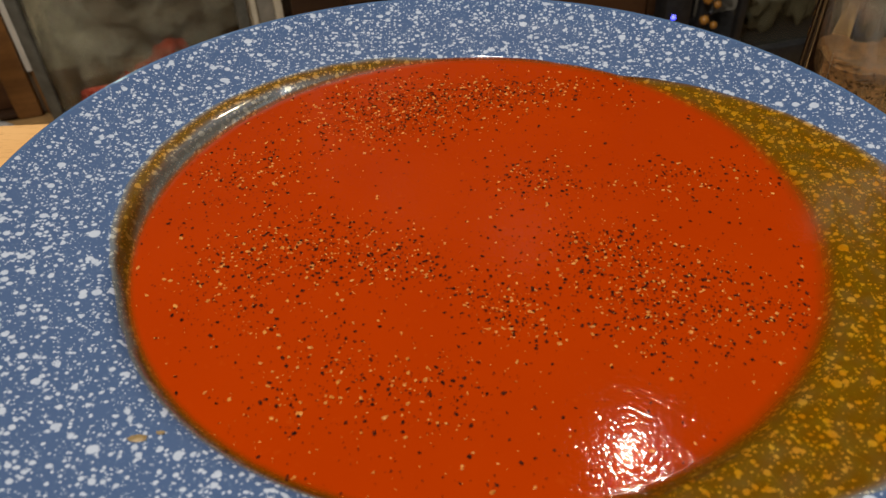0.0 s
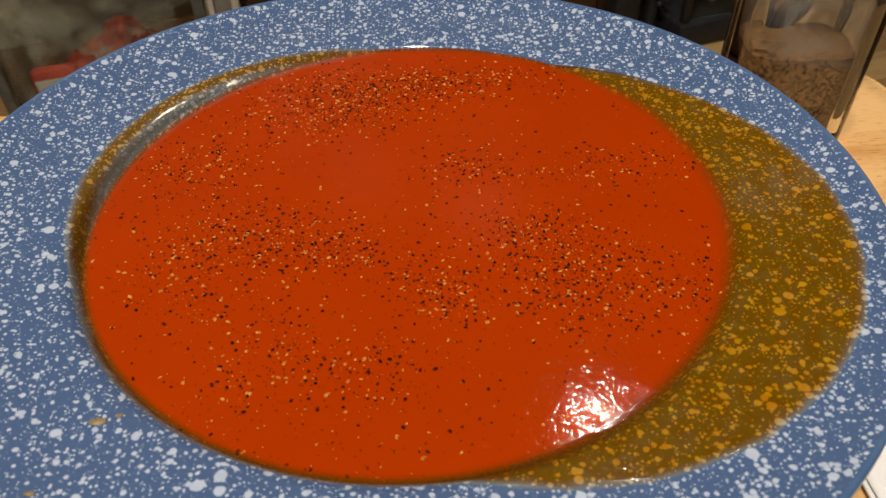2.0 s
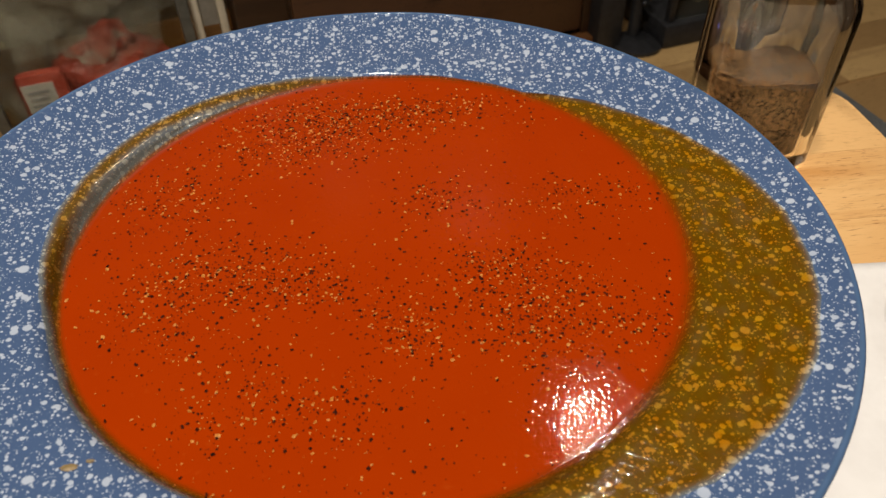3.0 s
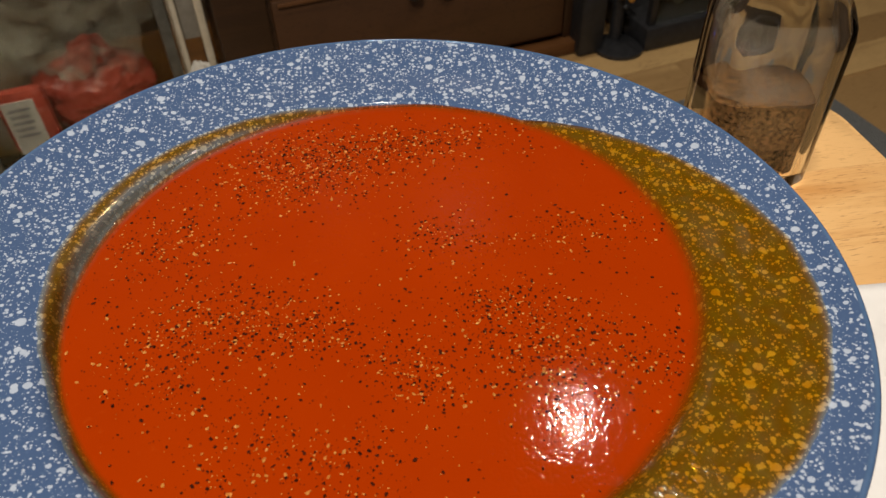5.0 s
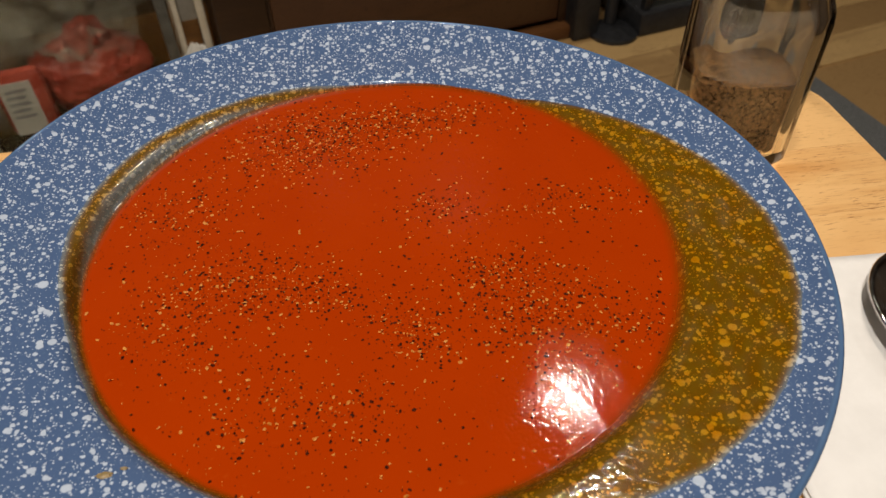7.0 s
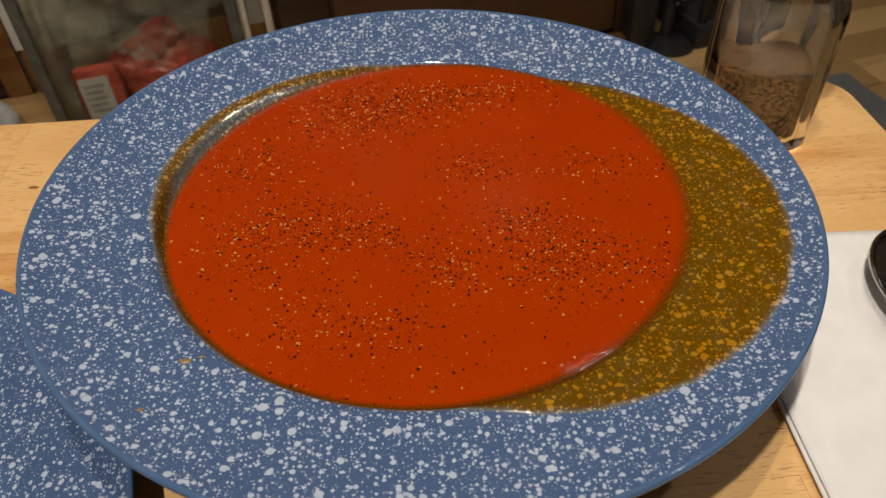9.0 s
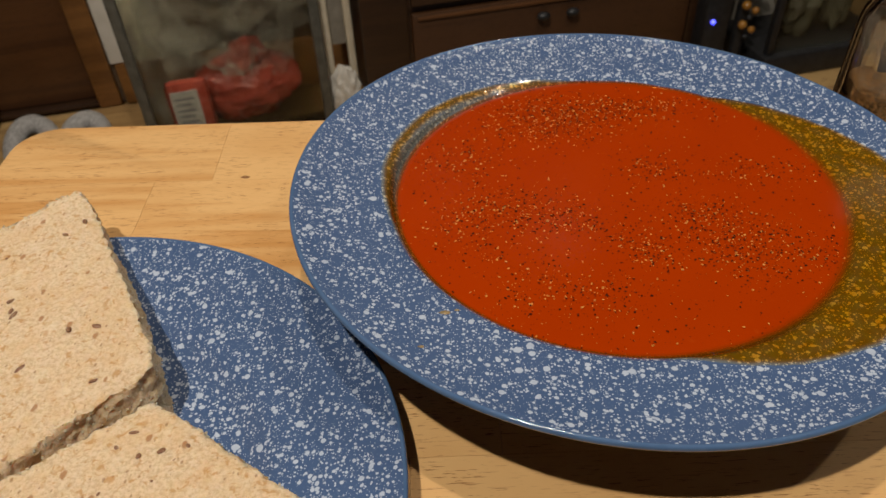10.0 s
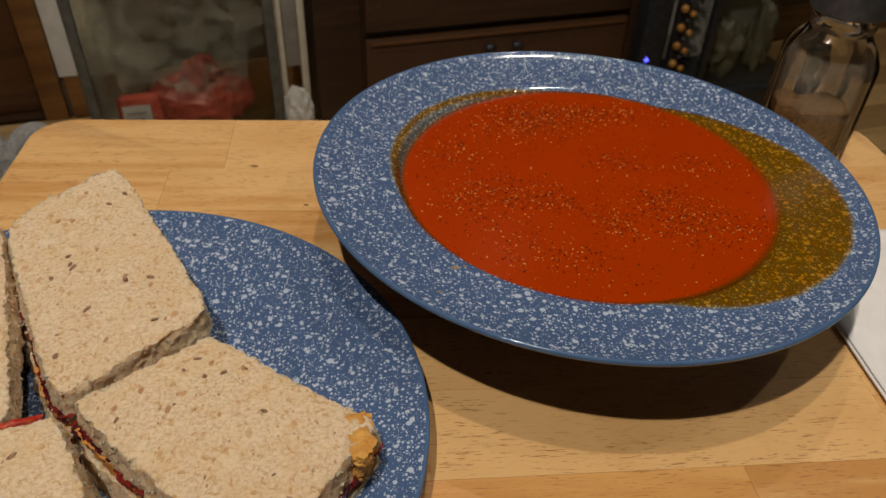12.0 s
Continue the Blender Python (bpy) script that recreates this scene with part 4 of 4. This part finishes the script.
sandwich("sandwich_half", HALF_A, (-0.0095, -0.0045), "half sandwich of pale seeded bread with jelly oozing at one side", 1.3, 20.0, -0.0060, -0.0072, M_OOZE)
hb = sandwich("sandwich_half", HALF_B, (-0.002, -0.002), "half sandwich of pale seeded bread with a rounded crust end", 2.7, 9.0)
hc = sandwich("sandwich_half", HALF_C, (-0.001, -0.003), "half sandwich of pale seeded bread with a browned crust corner", 4.1, 18.0)
hd = sandwich("sandwich_half", HALF_D, (0.001, -0.003), "half sandwich of pale seeded bread with red jelly at the cut", 5.9, 18.0, 0.0050, -0.001)
part("jelly", crumb_slab([(-0.2690, -0.1362), (-0.2180, -0.1172), (-0.2188, -0.1150), (-0.2698, -0.1338)], 0.0200, 0.0312, 9.4, 4.0, 0.0013, 0.0010), M_RASP, hd, "bright red jelly squeezed out along the cut")
part("crust", crumb_slab([(-0.1840, -0.0600), (-0.1765, -0.0590), (-0.1755, -0.0690), (-0.1840, -0.0720)], 0.0165, 0.0235, 7.7, 3.0, 0.0026), M_CRUST, hb, "orange-brown baked crust")
part("crust", crumb_slab([(-0.1150, -0.1150), (-0.1070, -0.1140), (-0.1025, -0.1300), (-0.1100, -0.1380)], 0.0190, 0.0322, 8.2, 4.0, 0.0030), M_CRUST, hc, "orange-brown baked crust")

rng = random.Random(21)
bm = bmesh.new()
for _ in range(46):
    x, y = rng.choice(((-0.15, -0.165), (-0.20, -0.14), (-0.13, -0.172), (-0.22, -0.12), (-0.18, -0.155)))
    x, y = x + rng.gauss(0, 0.008), y + rng.gauss(0, 0.006)
    k = rng.uniform(0.0004, 0.0012)
    bmesh.ops.create_icosphere(bm, subdivisions=1, radius=k, matrix=Matrix.Translation((x, y, 0.0052 + k * 0.5 + 0.004 * max(0.0, math.hypot(x - PLATE[0], y - PLATE[1]) - 0.078) / 0.014)))
solid("bread_crumbs", bm, M_BREAD, TB.copy(), "loose pale bread crumbs on the plate", "crumbs", kind="stuff")

# ---------------------------------------------------------------- napkin, spoon, pepper jar


def make_napkin():
    bm = bmesh.new()
    nx, ny = 30, 60
    for layer in range(2):
        grid = {}
        for i in range(nx + 1):
            for j in range(ny + 1):
                u, v = i / nx, j / ny
                x = 0.1135 + 0.006 * (1 - v) + u * (0.214 - 0.1135) + 0.0012 * layer
                y = -0.205 + v * 0.247 - 0.0012 * layer
                z = 0.0006 + 0.0016 * layer + 0.0007 * noise.noise(Vector((x * 22, y * 22, layer)))
                z += 0.0012 * math.exp(-u * 30) * (1 - layer * 0.5)
                grid[i, j] = bm.verts.new((x, y, max(z, 0.0004)))
        for i in range(nx):
            for j in range(ny):
                bm.faces.new((grid[i, j], grid[i + 1, j], grid[i + 1, j + 1], grid[i, j + 1]))
    ob = solid("paper_napkin", bm, M_PAPER, TB.copy(), "white folded paper napkin lying on the tray", "napkin")
    mod = ob.modifiers.new("thick", "SOLIDIFY")
    mod.thickness, mod.offset = 0.0011, 1.0
    return ob


make_napkin()


def make_spoon():
    s = thing("soup_spoon", on_tray(0.1965, -0.010, 0.0040, 4), "polished steel soup spoon lying on the napkin", "spoon")
    bm = bmesh.new()
    n, m_ = 48, 14
    rings = []
    for j in range(m_ + 1):
        f = j / m_
        ring = []
        for i in range(n):
            a = 2 * math.pi * i / n
            y = 0.043 * f * math.sin(a)
            x = 0.0310 * f * math.cos(a) * (1 + 0.10 * math.sin(a))
            ring.append(bm.verts.new((x, y, 0.0095 * f ** 2.2)))
            if j == 0:
                break
        rings.append(ring)
    for a, b in zip(rings, rings[1:]):
        for i in range(n):
            k = (i + 1) % n
            bm.faces.new(list(dict.fromkeys([a[i % len(a)], a[k % len(a)], b[k], b[i]])))
    ob = part("spoon_bowl", bm, M_SPOON, s)
    mod = ob.modifiers.new("thick", "SOLIDIFY")
    mod.thickness = 0.0014
    path = [(0, -0.0410, 0.0092), (0, -0.048, 0.0105), (0, -0.060, 0.0125), (0, -0.09, 0.0118), (0, -0.13, 0.0070), (0, -0.165, 0.0030)]
    bm = bmesh.new()
    prev = None
    for (x, y, z), w in zip(path, (0.008, 0.0045, 0.0038, 0.0045, 0.0065, 0.0085)):
        ring = [bm.verts.new((x + w * math.cos(2 * math.pi * i / 12), y, z + 0.0013 * math.sin(2 * math.pi * i / 12))) for i in range(12)]
        if prev:
            for i in range(12):
                bm.faces.new((prev[i], prev[(i + 1) % 12], ring[(i + 1) % 12], ring[i]))
        else:
            bm.faces.new(ring)
        prev = ring
    bm.faces.new(prev)
    part("handle", bm, M_SPOON, s)
    return s


make_spoon()


def make_jar():
    j = thing("pepper_jar", on_tray(0.1625, 0.1250, 0.0005, -8), "square glass spice jar half full of ground pepper", "spice jar")
    outer = [(0.0, 0.0205, 5), (0.0015, 0.0232, 6), (0.005, 0.0245, 7), (0.068, 0.0245, 7), (0.073, 0.0240, 6), (0.079, 0.0222, 4), (0.084, 0.0194, 2.6), (0.087, 0.0175, 2), (0.090, 0.0188, 2), (0.092, 0.0188, 2), (0.0945, 0.0172, 2), (0.104, 0.0172, 2)]
    inner = [(0.104, 0.0148, 2), (0.090, 0.0148, 2), (0.083, 0.0160, 2.6), (0.076, 0.0190, 3.2), (0.069, 0.0217, 4), (0.062, 0.0224, 4), (0.008, 0.0224, 4), (0.005, 0.0200, 3.5)]
    outer = [(z, h * 0.955 if q > 2 else h, q) for z, h, q in outer]
    inner = [(z, h * 0.955 if q > 2 else h, q) for z, h, q in inner]
    part("glass_body", loft(outer + inner, 72), M_GLASS, j, "clear glass with thick rounded corners").visible_shadow = False
    fill = bmesh.new()
    segs, steps = 64, 14
    def ring_at(h, zf):
        out = []
        for k in range(segs):
            a = 2 * math.pi * k / segs
            c, s = math.cos(a), math.sin(a)
            q = h / (abs(c) ** 4 + abs(s) ** 4) ** 0.25
            x, y = q * c, q * s
            out.append(fill.verts.new((x, y, zf(x, y))))
        return out

    def top(x, y):
        return 0.0390 - 0.10 * y + 0.05 * x + 0.0011 * noise.noise(Vector((x * 300, y * 300, 1))) + 0.0008 * noise.noise(Vector((x * 900, y * 900, 4)))
    stack = [ring_at(0.0186, lambda x, y: 0.0060), ring_at(0.0206, lambda x, y: 0.0090), ring_at(0.0206, lambda x, y: 0.024), ring_at(0.0206, top)]
    for i in range(1, steps):
        stack.append(ring_at(0.0206 * (1 - i / steps), top))
    for a, b in zip(stack, stack[1:]):
        for k in range(segs):
            fill.faces.new((a[k], a[(k + 1) % segs], b[(k + 1) % segs], b[k]))
    fill.faces.new(stack[0])
    fill.faces.new(stack[-1])
    part("ground_pepper_fill", fill, M_GROUND, j, "dark brown ground pepper")
    part("dust_coat", loft([(0.043, 0.0209, 4), (0.060, 0.0209, 4), (0.067, 0.0204, 4), (0.073, 0.0186, 3.4)], 72, False), M_DUST, j, "thin grey pepper dust on the glass")
    part("cap", lathe([(0, 0.1275), (0.0195, 0.1275), (0.0208, 0.1262), (0.0212, 0.124), (0.0212, 0.1005), (0.0216, 0.0985), (0.0208, 0.0975), (0.0190, 0.0975), (0.0190, 0.1045), (0, 0.1045)], 64), M_CAP, j, "dull grey metal screw cap")
    return j


make_jar()

# ---------------------------------------------------------------- floor boards
rng = random.Random(8)
v = 0.86
while v < WALL_V - 0.02:
    v1 = min(v + 0.094, WALL_V - 0.016)
    u = -1.75 + rng.uniform(0, 0.4)
    while u < 1.9:
        u1 = u + rng.uniform(0.5, 0.9)
        if v1 - v > 0.02:
            part("floor_board", box(u + 0.0006, u1 - 0.0006, v + 0.0006, v1 - 0.0006, FLOOR - 0.012, FLOOR - rng.uniform(0.0004, 0.001)), M_FLOOR, floor, "", False)
        u = u1
    v += 0.094
